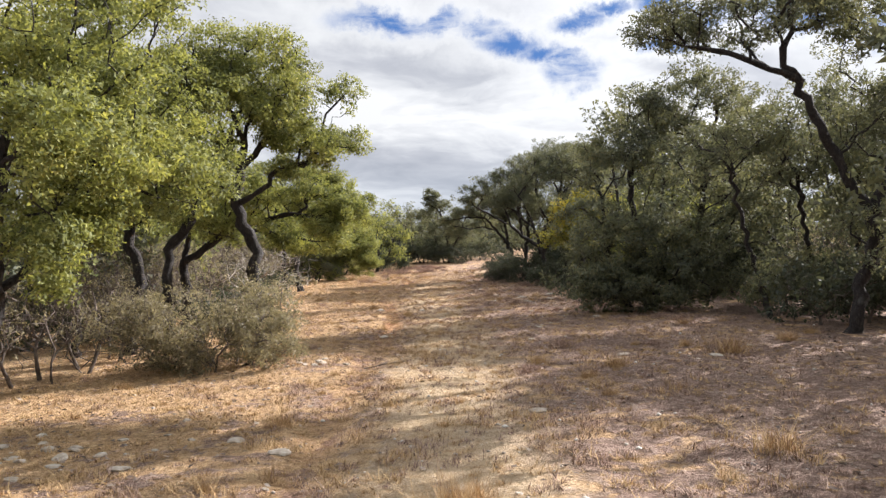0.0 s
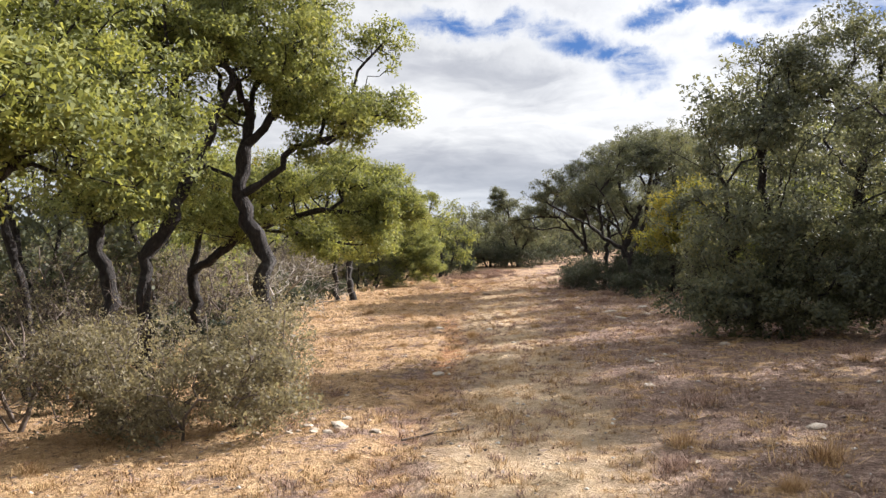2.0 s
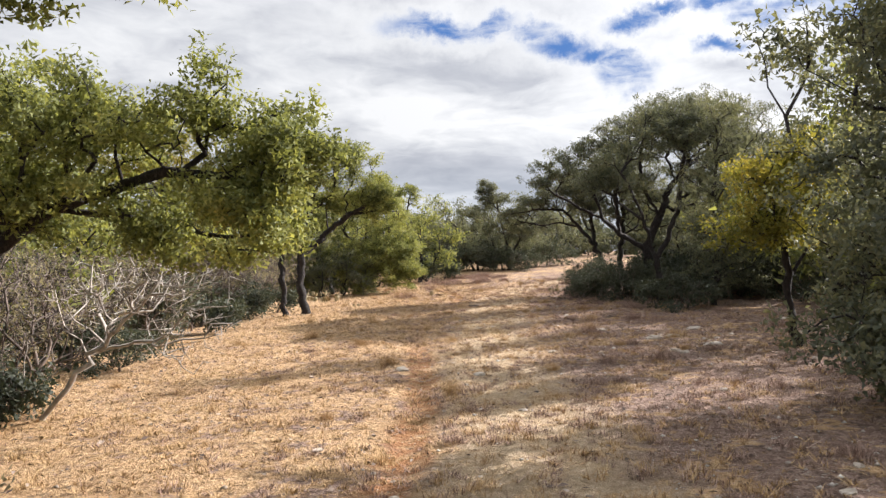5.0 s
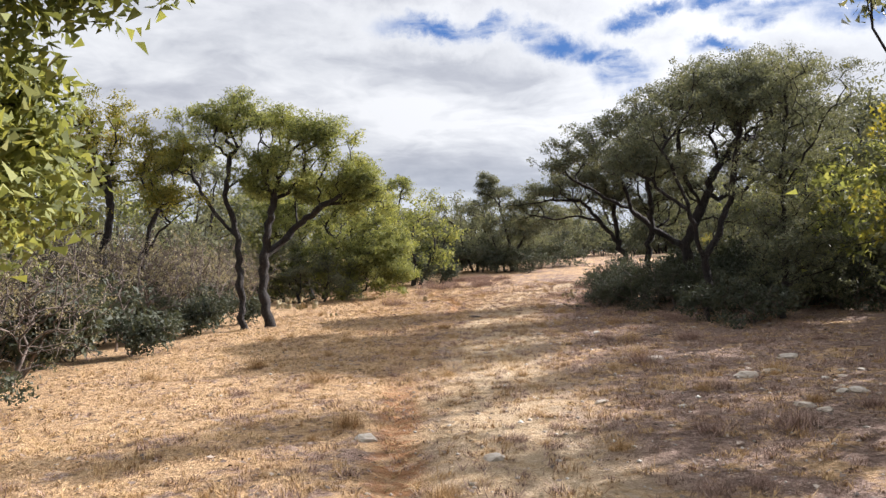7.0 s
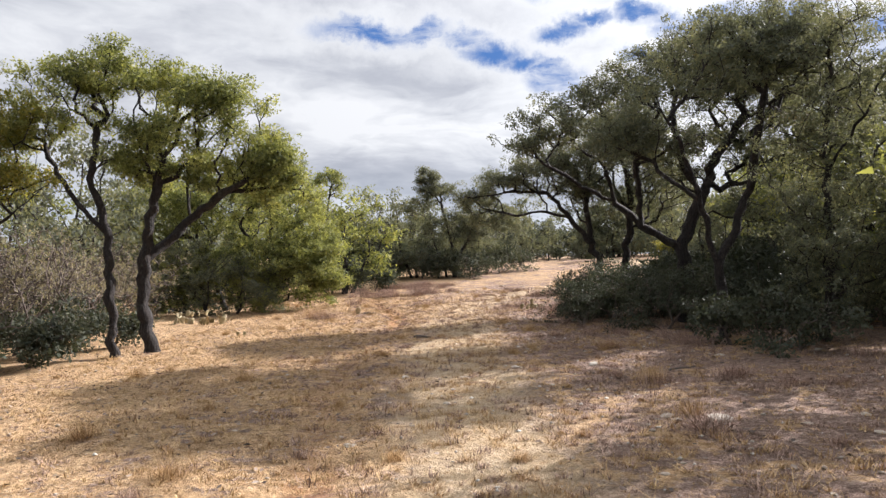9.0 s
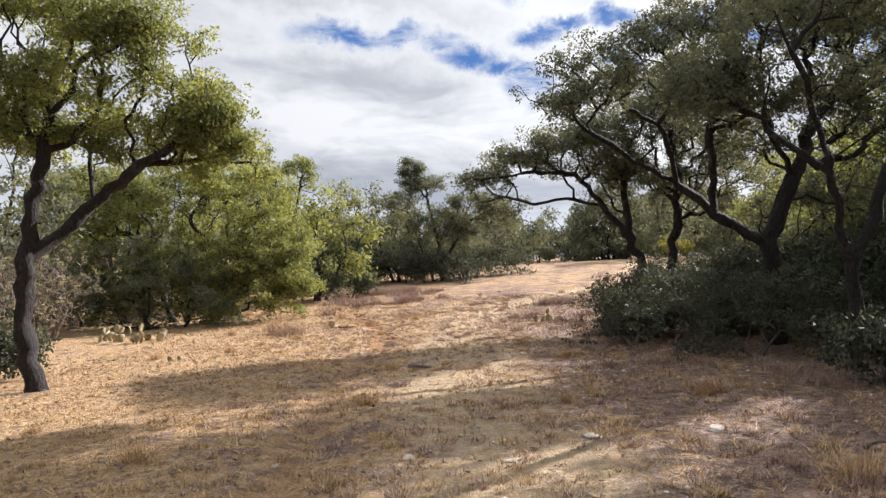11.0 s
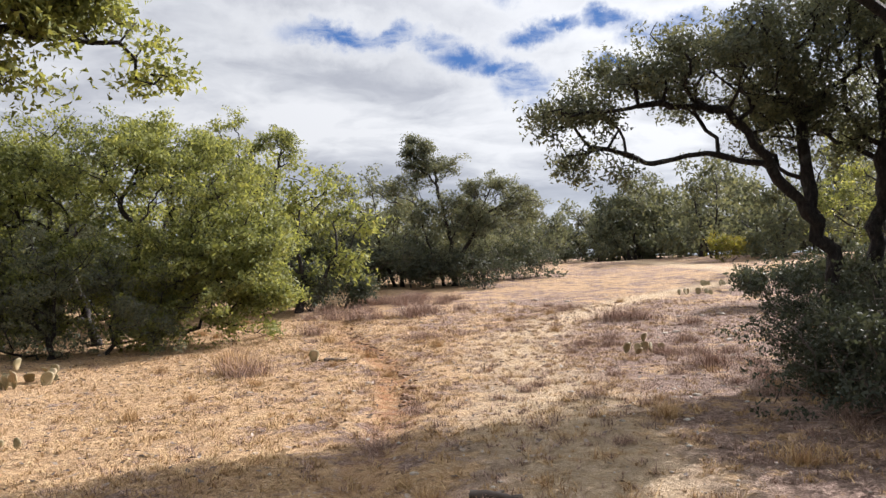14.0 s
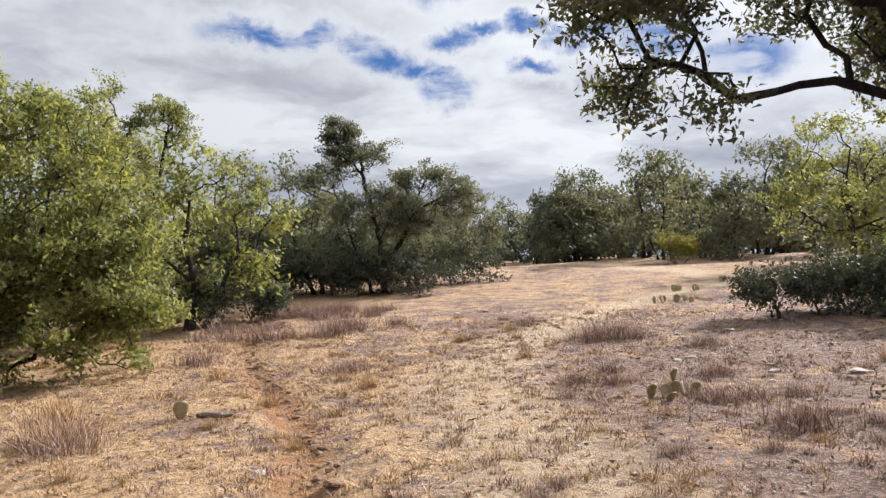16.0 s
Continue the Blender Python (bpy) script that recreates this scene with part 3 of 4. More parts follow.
# the two-stemmed oak in the grass
plant("oak_tree", -5.95, 30.3, 14, [[(-0.18, -0.2, 0), (-0.3, -0.1, 1.2), (-0.42, 0, 2.2), (-0.68, 0, 3.1), (-0.6, 0, 3.9)], [(0.27, 0.3, 0), (0.1, 0.3, 0.9), (0.12, 0.3, 1.65), (0.86, 0.6, 2.45), (1.55, 0.3, 2.9), (2.2, 0.2, 3.25)], [(0.12, 0.3, 1.65), (0.3, 0.2, 2.6), (0.5, 0.1, 3.6)], [(0.86, 0.6, 2.45), (0.75, 0.6, 3.1), (0.5, 0.4, 3.7)], [(1.55, 0.3, 2.9), (2.2, 0.7, 3.0), (2.75, 0.9, 3.0)], [(-0.4, 0, 2.1), (-1.1, 0, 2.9), (-1.5, 0, 3.6)]],
      [(-1.25, 0, 4.55, 0.7, 0.9, 0.5), (-0.3, 0, 4.9, 0.65, 0.8, 0.45), (0.7, 0, 4.75, 0.65, 0.8, 0.42), (1.5, 0, 4.3, 0.6, 0.8, 0.45), (2.05, 0.2, 3.7, 0.55, 0.7, 0.42), (2.55, 0.3, 3.25, 0.38, 0.6, 0.3), (-1.75, 0, 3.85, 0.5, 0.7, 0.4), (0.4, 0, 3.8, 0.85, 0.8, 0.4), (1.3, 0.3, 3.35, 0.8, 0.8, 0.32), (2.2, 0.6, 3.1, 0.6, 0.7, 0.28), (0.2, 0.4, 3.3, 0.8, 0.7, 0.3), (2.75, 0.9, 3.0, 0.38, 0.45, 0.25)], 940, 0.112, 118, 0.045, OAK_LEAF, "two-stemmed live oak standing in dry grass", "tree", clear=2.0)
# oak leaning in from the brush on the downhill side
plant("oak_tree", -9.3, 29.8, 22, [[(0, 0, 0), (0.2, 0, 0.9), (0.9, 0, 2.0), (1.9, 0, 3.0)], [(-0.3, 0.1, 0), (-0.1, 0, 1.4), (0.2, 0, 2.8), (0.1, 0, 3.8)], [(0.4, 0.3, 0), (0.8, 0.3, 1.4), (1.0, 0.2, 2.6)]],
      [(0.2, 0, 4.6, 1.1, 1.2, 0.9), (1.2, 0, 3.9, 0.9, 1.1, 0.7), (1.9, 0, 3.3, 0.7, 0.8, 0.5), (-0.9, 0, 4.0, 1.2, 1.2, 1.0), (0.5, -0.8, 3.1, 0.8, 0.8, 0.6)], 418, 0.083, 118, 0.048, YELLOW_LEAF, "leaning live oak with yellowing leaves above brown brush", "tree", clear=1.5)
# dense bright thicket
plant("oak_tree", -6.8, 41.3, 15, [[(0, 0, 0), (0.2, 0, 1.2), (0.5, 0, 2.4)], [(-0.5, 0.4, 0), (-1.2, 0.4, 2.0)], [(0.6, 0.2, 0), (1.2, 0, 1.6)]],
      [(-0.3, 0, 3.35, 1.6, 1.5, 1.05), (0.6, 0.2, 4.0, 0.9, 1.0, 0.55), (1.7, 0, 2.85, 1.2, 1.4, 1.1), (-2.4, 0, 2.9, 1.4, 1.4, 1.3), (2.3, -0.3, 1.5, 1.0, 1.1, 1.1), (0, -0.7, 1.4, 2.2, 1.0, 1.0), (2.8, -0.2, 0.7, 0.8, 0.8, 0.5), (-1.5, -0.8, 0.9, 1.3, 0.7, 0.7), (1.3, -0.8, 0.8, 1.2, 0.7, 0.7)], 1500, 0.090, 80, 0.068, OAK_LEAF, "dense sunlit oak thicket with yellow-green leaves", "tree", clear=0.2)
plant("juniper_bush", -7.4, 39.9, 23, [[(0, 0, 0), (0.05, 0, 0.8), (0.1, 0, 1.5)], [(0.9, 0.2, 0), (1.0, 0.2, 0.9)]],
      [(0, 0, 1.2, 1.1, 0.7, 1.1), (1.3, 0.1, 0.9, 0.9, 0.7, 0.8), (-1.3, 0.2, 1.0, 1.0, 0.7, 0.9)], 310, 0.05, 132, 0.039, SHADED_DARK_LEAF, "dark green juniper bush at the foot of a thicket", "bush", clear=0.0)
# oak with a bare curling top behind the thicket
plant("oak_tree", -5.6, 47.0, 34, [[(0, 0, 0), (0.1, 0, 1.6), (-0.2, 0, 3.2), (0.3, 0, 4.3)], [(0.1, 0, 1.6), (0.8, 0, 3.0), (1.0, 0, 4.2)]],
      [(-0.3, 0, 4.8, 0.8, 0.8, 0.5), (0.8, 0, 4.4, 0.6, 0.7, 0.4), (0, 0, 3.4, 1.2, 1.0, 0.7), (-1.2, 0, 3.8, 0.7, 0.8, 0.7)], 242, 0.077, 71, 0.062, OAK_LEAF, "tall live oak with a thin curling top", "tree", clear=1.5, bare=0.2)

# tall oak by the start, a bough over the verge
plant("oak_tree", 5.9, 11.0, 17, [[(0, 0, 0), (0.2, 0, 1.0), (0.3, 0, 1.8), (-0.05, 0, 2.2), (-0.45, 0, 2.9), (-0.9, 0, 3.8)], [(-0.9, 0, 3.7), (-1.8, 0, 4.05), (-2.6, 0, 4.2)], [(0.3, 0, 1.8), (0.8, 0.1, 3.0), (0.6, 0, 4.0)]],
      [(-2.4, 0, 4.5, 0.7, 0.9, 0.4), (-1.3, 0, 4.8, 1.0, 1.2, 0.55), (0.3, 0, 4.6, 1.3, 1.4, 0.9), (0.9, 0, 3.2, 0.9, 1.0, 0.8), (0.7, 0.2, 1.4, 0.9, 0.8, 0.7)], 567, 0.096, 118, 0.045, SHADED_DARK_LEAF, "tall shaded live oak with a bough over the verge", "tree", clear=1.0)
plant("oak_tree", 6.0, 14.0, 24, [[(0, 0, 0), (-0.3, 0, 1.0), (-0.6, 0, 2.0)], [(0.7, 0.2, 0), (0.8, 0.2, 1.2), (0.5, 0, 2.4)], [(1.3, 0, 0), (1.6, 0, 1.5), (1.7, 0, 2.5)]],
      [(-0.6, 0, 3.0, 1.0, 1.1, 0.8), (0.8, 0, 3.4, 1.2, 1.2, 1.0), (1.8, 0, 2.8, 1.0, 1.1, 1.0), (0.6, 0, 0.7, 1.5, 0.9, 0.5)], 540, 0.064, 118, 0.048, SHADED_DARK_LEAF, OAK, "tree", clear=0.6)
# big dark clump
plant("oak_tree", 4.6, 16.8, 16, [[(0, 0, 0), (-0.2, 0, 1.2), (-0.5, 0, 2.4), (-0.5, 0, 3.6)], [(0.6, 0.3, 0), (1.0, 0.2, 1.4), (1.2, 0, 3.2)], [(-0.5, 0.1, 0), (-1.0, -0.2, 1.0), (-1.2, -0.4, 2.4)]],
      [(-1.0, -0.3, 2.85, 0.9, 1.0, 0.75), (-0.1, 0, 3.9, 0.95, 1.0, 0.75), (1.1, 0, 4.4, 1.2, 1.3, 0.9), (-1.5, -0.5, 1.75, 0.9, 1.0, 0.75), (0, -0.6, 1.3, 1.8, 1.1, 1.0), (1.7, -0.5, 2.6, 1.3, 1.2, 1.3), (-1.0, -0.8, 0.6, 1.1, 0.9, 0.5), (0.8, -0.9, 0.6, 1.3, 0.8, 0.5), (-0.3, -1.1, 0.4, 1.6, 0.6, 0.35)], 1188, 0.102, 95, 0.058, SHADED_DARK_LEAF, "dark dense oak clump with leaves to the ground", "tree", clear=0.2, bare=0.12)
# small yellow-leaved oak past the dark clump
plant("oak_tree", 3.7, 19.6, 27, [[(0, 0, 0), (-0.1, 0, 0.9), (-0.3, -0.2, 1.8), (-0.4, -0.3, 2.5)], [(-0.1, 0, 0.9), (0.3, 0, 1.8)]],
      [(-0.6, -0.4, 2.1, 0.55, 0.6, 0.45), (0.0, 0, 2.35, 0.7, 0.7, 0.4), (-0.4, -0.3, 1.5, 0.6, 0.6, 0.4)], 190, 0.05, 95, 0.048, YELLOW_LEAF, "small oak with yellow leaves beside a dark clump", "tree", clear=0.6)
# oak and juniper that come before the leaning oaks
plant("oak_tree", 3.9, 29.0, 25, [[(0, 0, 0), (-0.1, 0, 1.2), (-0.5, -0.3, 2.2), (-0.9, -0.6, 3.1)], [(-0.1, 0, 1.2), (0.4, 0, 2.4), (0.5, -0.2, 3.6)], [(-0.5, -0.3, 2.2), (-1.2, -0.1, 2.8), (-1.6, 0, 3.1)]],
      [(-1.2, -0.8, 3.6, 0.9, 1.0, 0.6), (0.1, -0.4, 4.3, 1.1, 1.1, 0.8), (-1.6, 0.1, 3.2, 0.6, 0.8, 0.4), (1.1, 0, 4.6, 0.9, 1.0, 0.8)], 459, 0.077, 118, 0.045, SHADED_DARK_LEAF, OAK, "tree", clear=1.8)
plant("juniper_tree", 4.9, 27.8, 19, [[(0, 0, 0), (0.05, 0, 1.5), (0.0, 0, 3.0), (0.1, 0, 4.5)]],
      [(0, 0, 1.3, 1.0, 1.0, 0.9), (0.1, 0, 2.6, 0.9, 0.9, 1.0), (0.2, 0, 4.0, 0.8, 0.8, 1.0)], 405, 0.064, 154, 0.036, SHADED_DARK_LEAF, "dark dense juniper with foliage near the ground", "tree", clear=0.1)
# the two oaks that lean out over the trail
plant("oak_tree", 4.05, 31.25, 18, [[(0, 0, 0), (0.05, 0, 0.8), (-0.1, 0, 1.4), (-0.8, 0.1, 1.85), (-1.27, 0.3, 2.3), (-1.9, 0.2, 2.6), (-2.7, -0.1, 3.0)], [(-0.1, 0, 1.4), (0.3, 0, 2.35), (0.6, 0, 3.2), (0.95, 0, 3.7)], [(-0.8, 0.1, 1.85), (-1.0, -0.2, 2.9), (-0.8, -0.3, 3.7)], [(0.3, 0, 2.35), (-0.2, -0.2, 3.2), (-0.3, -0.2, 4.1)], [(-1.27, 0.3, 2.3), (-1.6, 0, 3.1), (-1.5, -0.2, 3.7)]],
      [(-3.15, -0.3, 3.2, 0.5, 0.6, 0.32), (-2.5, -0.3, 3.65, 0.65, 0.8, 0.4), (-1.5, -0.4, 4.1, 0.7, 0.8, 0.42), (-0.9, -0.9, 3.2, 0.7, 0.6, 0.35), (-0.5, -0.2, 4.8, 0.75, 0.9, 0.5), (0.4, 0, 4.9, 0.9, 1.0, 0.75), (1.5, 0.2, 4.8, 1.1, 1.1, 0.9), (2.5, 0.4, 4.2, 1.0, 1.0, 1.1), (1.4, 0.5, 3.1, 1.0, 1.0, 0.9), (-0.3, 0.3, 3.1, 0.8, 0.8, 0.4)], 1250, 0.13, 90, 0.045, SHADED_DARK_LEAF, "spreading live oak leaning out over the trail", "tree", clear=1.9)
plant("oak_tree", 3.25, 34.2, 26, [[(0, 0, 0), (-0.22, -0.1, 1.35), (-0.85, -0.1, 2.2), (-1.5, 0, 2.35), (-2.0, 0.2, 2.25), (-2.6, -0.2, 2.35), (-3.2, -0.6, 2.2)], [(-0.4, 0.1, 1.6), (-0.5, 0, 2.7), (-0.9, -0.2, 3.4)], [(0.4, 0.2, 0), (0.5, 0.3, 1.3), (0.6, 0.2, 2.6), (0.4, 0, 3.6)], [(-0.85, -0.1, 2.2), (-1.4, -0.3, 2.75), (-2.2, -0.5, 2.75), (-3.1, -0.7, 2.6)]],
      [(-3.1, -0.6, 2.55, 0.42, 0.5, 0.2), (-2.3, -0.4, 2.85, 0.7, 0.8, 0.3), (-1.3, -0.3, 3.2, 0.9, 1.0, 0.42), (-0.4, -0.1, 3.7, 0.9, 1.0, 0.55), (0.6, 0, 4.0, 1.1, 1.1, 0.8), (1.3, 0.5, 3.1, 0.9, 1.0, 0.8), (-2.8, -0.5, 2.15, 0.45, 0.5, 0.16), (-0.3, 0.4, 2.8, 0.9, 0.8, 0.4)], 1150, 0.085, 95, 0.042, SHADED_DARK_LEAF, "live oak with bare twisted limbs reaching over the trail", "tree", clear=1.9, bare=0.2)

# the group at the bend of the trail
plant("oak_tree", 0.4, 51.5, 30, [[(0, 0, 0), (-0.1, 0, 1.5), (-0.5, 0, 3.0), (-0.7, 0, 4.0)], [(0, 0, 0.4), (0.5, 0, 1.6), (1.0, 0, 2.8)], [(-0.3, 0.2, 0), (-0.9, 0.1, 1.6), (-1.3, 0, 2.8)]],
      [(-1.15, 0, 4.55, 0.5, 0.6, 0.38), (-0.85, 0, 3.8, 0.75, 0.8, 0.5), (0.1, 0, 4.05, 0.45, 0.6, 0.33), (0.95, 0, 3.3, 0.85, 0.9, 0.5), (-1.9, 0, 3.3, 0.7, 0.8, 0.55), (2.3, 0.4, 2.65, 0.85, 0.9, 0.6), (0, 0, 2.1, 1.6, 1.1, 0.9), (-0.2, -0.2, 0.8, 1.0, 0.8, 0.5)], 702, 0.090, 71, 0.068, SHADED_DARK_LEAF, "dark live oak with an uneven crown at the bend", "tree", clear=0.8)


def far_oak(name, seed, h, w, leaf, label, size=0.112, tips=170, per=44, x=0.0, y=0.0, skirt=0.26):
    """An oak of height h and half-width w for the woods round the clearing."""
    r = np.random.default_rng(seed + 500)
    lobes = [(w * 0.75 * math.cos(a) * r.uniform(0.5, 1), w * 0.75 * math.sin(a) * r.uniform(0.5, 1), h * r.uniform(0.45, 0.85), w * r.uniform(0.4, 0.62), w * r.uniform(0.4, 0.62), h * r.uniform(0.12, 0.18)) for a in np.arange(5) * 1.256 + seed]
    lobes += [(0.1 * w, 0, h * 0.84, w * 0.5, w * 0.5, h * 0.15), (0, 0, h * 0.36, w * 0.9, w * 0.9, h * 0.2), (0, 0, h * skirt, w, w, h * 0.13)]
    return plant(name, x, y, seed, [[(0, 0, 0), (0.15, 0, 0.25 * h), (-0.1, 0.1, 0.5 * h), (0, 0, 0.75 * h)], [(0.25, 0.1, 0), (0.5 * w, 0.2, 0.4 * h), (0.6 * w, 0.1, 0.6 * h)], [(0.05, 0, 0.2 * h), (-0.5 * w, 0, 0.5 * h)]],
                 lobes, tips, 0.085, per, size, leaf, label, "tree", "woods round the clearing", clear=0.18 * h, step=0.35, spread=0.2 if size < 0.12 else 0.28)


far_oaks = [far_oak("oak_tree", 60, 4.4, 2.0, SHADED_DARK_LEAF, "dark rounded live oak in the woods", y=54.5, x=-2.6),
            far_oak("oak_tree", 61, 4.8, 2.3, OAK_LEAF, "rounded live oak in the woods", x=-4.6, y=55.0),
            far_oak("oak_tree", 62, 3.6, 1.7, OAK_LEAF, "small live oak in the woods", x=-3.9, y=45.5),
            far_oak("oak_tree", 63, 5.2, 2.1, SHADED_DARK_LEAF, "tall dark live oak in the woods", x=8.4, y=29.5),
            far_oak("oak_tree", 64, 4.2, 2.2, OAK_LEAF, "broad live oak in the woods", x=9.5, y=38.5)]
far_small = [far_oak("oak_tree", 66, 5.0, 2.4, SHADED_DARK_LEAF, "distant live oak on the far side", 0.21, 120, 33, 12.5, 70.0, 0.13),
             far_oak("oak_tree", 67, 4.2, 2.4, SHADED_DARK_LEAF, "distant green live oak on the far side", 0.21, 120, 33, 16.0, 72.0, 0.13)]


def spread_out(originals, spots, seed):
    """Copies of the originals at those places, each turned and sized a little differently."""
    r = random.Random(seed)
    for k, (x, y, s) in enumerate(spots):
        s *= r.uniform(0.92, 1.08)
        m = pose(x, y, ground_z(x, y) - 0.06, 0, 0, r.uniform(0, 360)) @ Matrix.Diagonal((s, s, s * r.uniform(0.92, 1.08), 1))
        copy_thing(originals[k % len(originals)], m)


# the woods on the downhill side
spread_out(far_oaks, [(-7.6, 15.5, 0.95), (-8.4, 20.5, 0.95), (-9.6, 25.0, 0.9), (-8.0, 11.5, 1.0), (-7.6, 7.0, 1.0), (-11.5, 17.5, 1.1), (-12.5, 23.0, 1.1), (-13.0, 29.0, 1.1), (-11.5, 34.5, 1.0),
                      (-13.5, 39.0, 1.1), (-10.8, 45.0, 1.1), (-8.8, 51.0, 1.1), (-10.5, 10.0, 1.1), (-9.0, 3.0, 1.1), (-7.5, -2.0, 1.0), (-16.0, 33.0, 1.2), (-15.0, 13.0, 1.2)], 5)
# the woods on the uphill side; last four: added unseen to shade the bushes
spread_out([far_oaks[3], far_oaks[0], far_oaks[4], far_oaks[0]], [(8.6, 13.0, 1.0), (8.0, 17.5, 1.0), (7.6, 22.0, 0.7), (9.6, 25.0, 0.9), (11.5, 20.0, 1.1), (12.5, 29.0, 1.1), (8.0, 34.5, 0.9), (11.0, 33.5, 1.0),
                      (9.0, 8.0, 0.8), (9.5, 4.5, 1.0), (8.0, 0.0, 1.0), (7.3, 9.0, 1.05), (6.6, 6.2, 0.8), (13.5, 38.5, 1.1), (12.5, 44.5, 0.95), (15.5, 43.0, 1.1), (17.0, 49.0, 1.1), (14.0, 25.0, 1.2), (12.0, 10.0, 1.1), (19.0, 55.0, 1.0), (6.9, 36.6, 0.55), (12.0, 43.0, 0.9), (7.2, 30.6, 0.9), (7.1, 33.9, 0.6), (6.9, 24.3, 1.3), (7.9, 21.4, 1.2), (8.2, 26.6, 1.2), (6.4, 35.0, 0.55), (7.7, 32.4, 0.8), (8.8, 36.8, 0.7), (10.6, 37.2, 1.25), (11.6, 35.2, 1.3), (10.2, 34.6, 1.2), (10.4, 32.2, 1.2)], 6)
spread_out([far_oaks[1], far_oaks[4]], [(15.0, 51.5, 1.15), (17.5, 54.0, 1.1), (11.6, 39.6, 0.9)], 31)
# dark oaks that stand close together at the bend
spread_out([far_oaks[0], far_oaks[3]], [(-1.3, 52.4, 0.72), (1.6, 53.4, 0.6), (-0.3, 54.0, 0.85), (-3.4, 53.2, 0.7), (3.0, 56.5, 0.55), (-10.2, 38.0, 1.0), (-12.2, 42.0, 1.1), (-9.4, 44.2, 0.9), (-14.6, 36.2, 1.1), (-12.4, 31.8, 1.1), (-11.2, 49.0, 1.1), (-10.6, 21.8, 1.0), (-11.2, 26.6, 1.1), (-9.8, 18.4, 1.0)], 16)
# across the clearing and behind
far_spots = [(-7 + 2.9 * k + 1.3 * math.sin(k * 2.3), 72 + 6 * math.sin(k * 1.7), 0.85 + 0.12 * math.sin(k)) for k in range(15)]
far_spots += [(5.2, 65.0, 0.7), (7.2, 67.5, 0.5), (9.2, 66.5, 0.45), (11.0, 67.0, 0.8), (18.5, 68.0, 1.0), (13.5, 61.5, 0.85), (16.0, 60.0, 0.95), (19.0, 62.5, 1.0), (10.0, 69.0, 0.9), (14.5, 66.0, 1.0), (22.0, 60.0, 1.1)]
far_spots += [(-34 + 5.2 * k, 62 + 14 * math.sin(k * 2.1) ** 2 + 6 * (k % 2), 1.1) for k in range(6)] + [(22 + 4.2 * k, 66 + 5 * (k % 3), 1.1) for k in range(6)]
far_spots += [(-40 + 5.0 * k + 2 * math.sin(k * 3.1), 92 + 7 * (k % 2), 1.3) for k in range(19)]
far_spots += [(-12 + 6 * k, -9 - 3 * (k % 2), 1.1) for k in range(5)]
spread_out(far_small, far_spots, 7)

# ---- bushes and brush ----
plant("shrub", -3.2, 10.5, 50, [[(0, 0, 0), (0.1, 0, 0.3)], [(0.4, 0.1, 0), (0.7, 0, 0.3)], [(-0.5, 0, 0), (-0.8, 0, 0.3)], [(0.2, -0.4, 0), (0.3, -0.5, 0.3)]],
      [(0, 0, 0.55, 1.1, 0.9, 0.5), (0.75, 0.0, 0.5, 0.6, 0.7, 0.45), (-0.9, 0.1, 0.5, 0.8, 0.8, 0.45), (0.1, -0.4, 0.35, 1.2, 0.6, 0.3), (0.35, 1.1, 0.75, 0.5, 0.6, 0.6)], 700, 0.022, 88, 0.034, GREY_LEAF, "grey-green twiggy shrub growing in dry grass", "shrub", bark=TWIG, twig_r=0.004, spread=0.1, bare=0.3, step=0.15)
dark_bush = plant("shrub", 2.6, 31.3, 51, [[(0, 0, 0), (0.1, 0, 0.3)], [(0.5, 0.3, 0), (0.8, 0.5, 0.3)], [(-0.4, 0.4, 0), (-0.6, 0.6, 0.3)], [(0.8, -0.9, 0), (1.0, -1.0, 0.4)]],
      [(0, 0, 0.55, 0.95, 1.0, 0.5), (0.3, 1.4, 0.6, 0.9, 1.0, 0.5), (-0.5, 0.8, 0.4, 0.6, 0.8, 0.35), (1.1, -1.1, 0.65, 0.8, 0.9, 0.55)], 500, 0.025, 77, 0.042, BUSH_LEAF, "dark low evergreen bush under a leaning oak", "shrub", bark=TWIG, twig_r=0.004, spread=0.12, bare=0.2, step=0.2)
low_bush = plant("shrub", -8.0, 28.9, 52, [[(0, 0, 0), (0.1, 0, 0.3)], [(0.8, 0.3, 0), (0.9, 0.4, 0.3)], [(-0.8, 0.1, 0), (-0.9, 0.2, 0.3)]],
      [(0, 0, 0.6, 1.0, 0.8, 0.5), (1.0, 0.3, 0.5, 0.8, 0.7, 0.4), (-1.0, 0.1, 0.65, 0.9, 0.8, 0.5)], 240, 0.025, 33, 0.082, BUSH_LEAF, "low blue-green evergreen bush at the edge of brush", "shrub", bark=TWIG, twig_r=0.004, spread=0.12, bare=0.15, step=0.2)
brush = plant("brush", -8.9, 33.2, 53, [[(0, 0, 0), (0.1, 0, 0.6)], [(0.6, 0.3, 0), (0.9, 0.4, 0.6)], [(-0.8, 0.1, 0), (-1.0, 0.2, 0.6)], [(0.1, 0.6, 0), (0.2, 0.8, 0.7)]],
      [(0, 0, 1.3, 1.1, 0.9, 0.8), (1.0, 0.3, 1.1, 0.9, 0.7, 0.7), (-1.0, 0.1, 1.2, 1.0, 0.8, 0.8)], 760, 0.03, 14, 0.04, GREY_LEAF, "leafless grey-brown thorny brush thicket", "brush", bark=TWIG, twig_r=0.005, spread=0.12, bare=0.55, step=0.22)
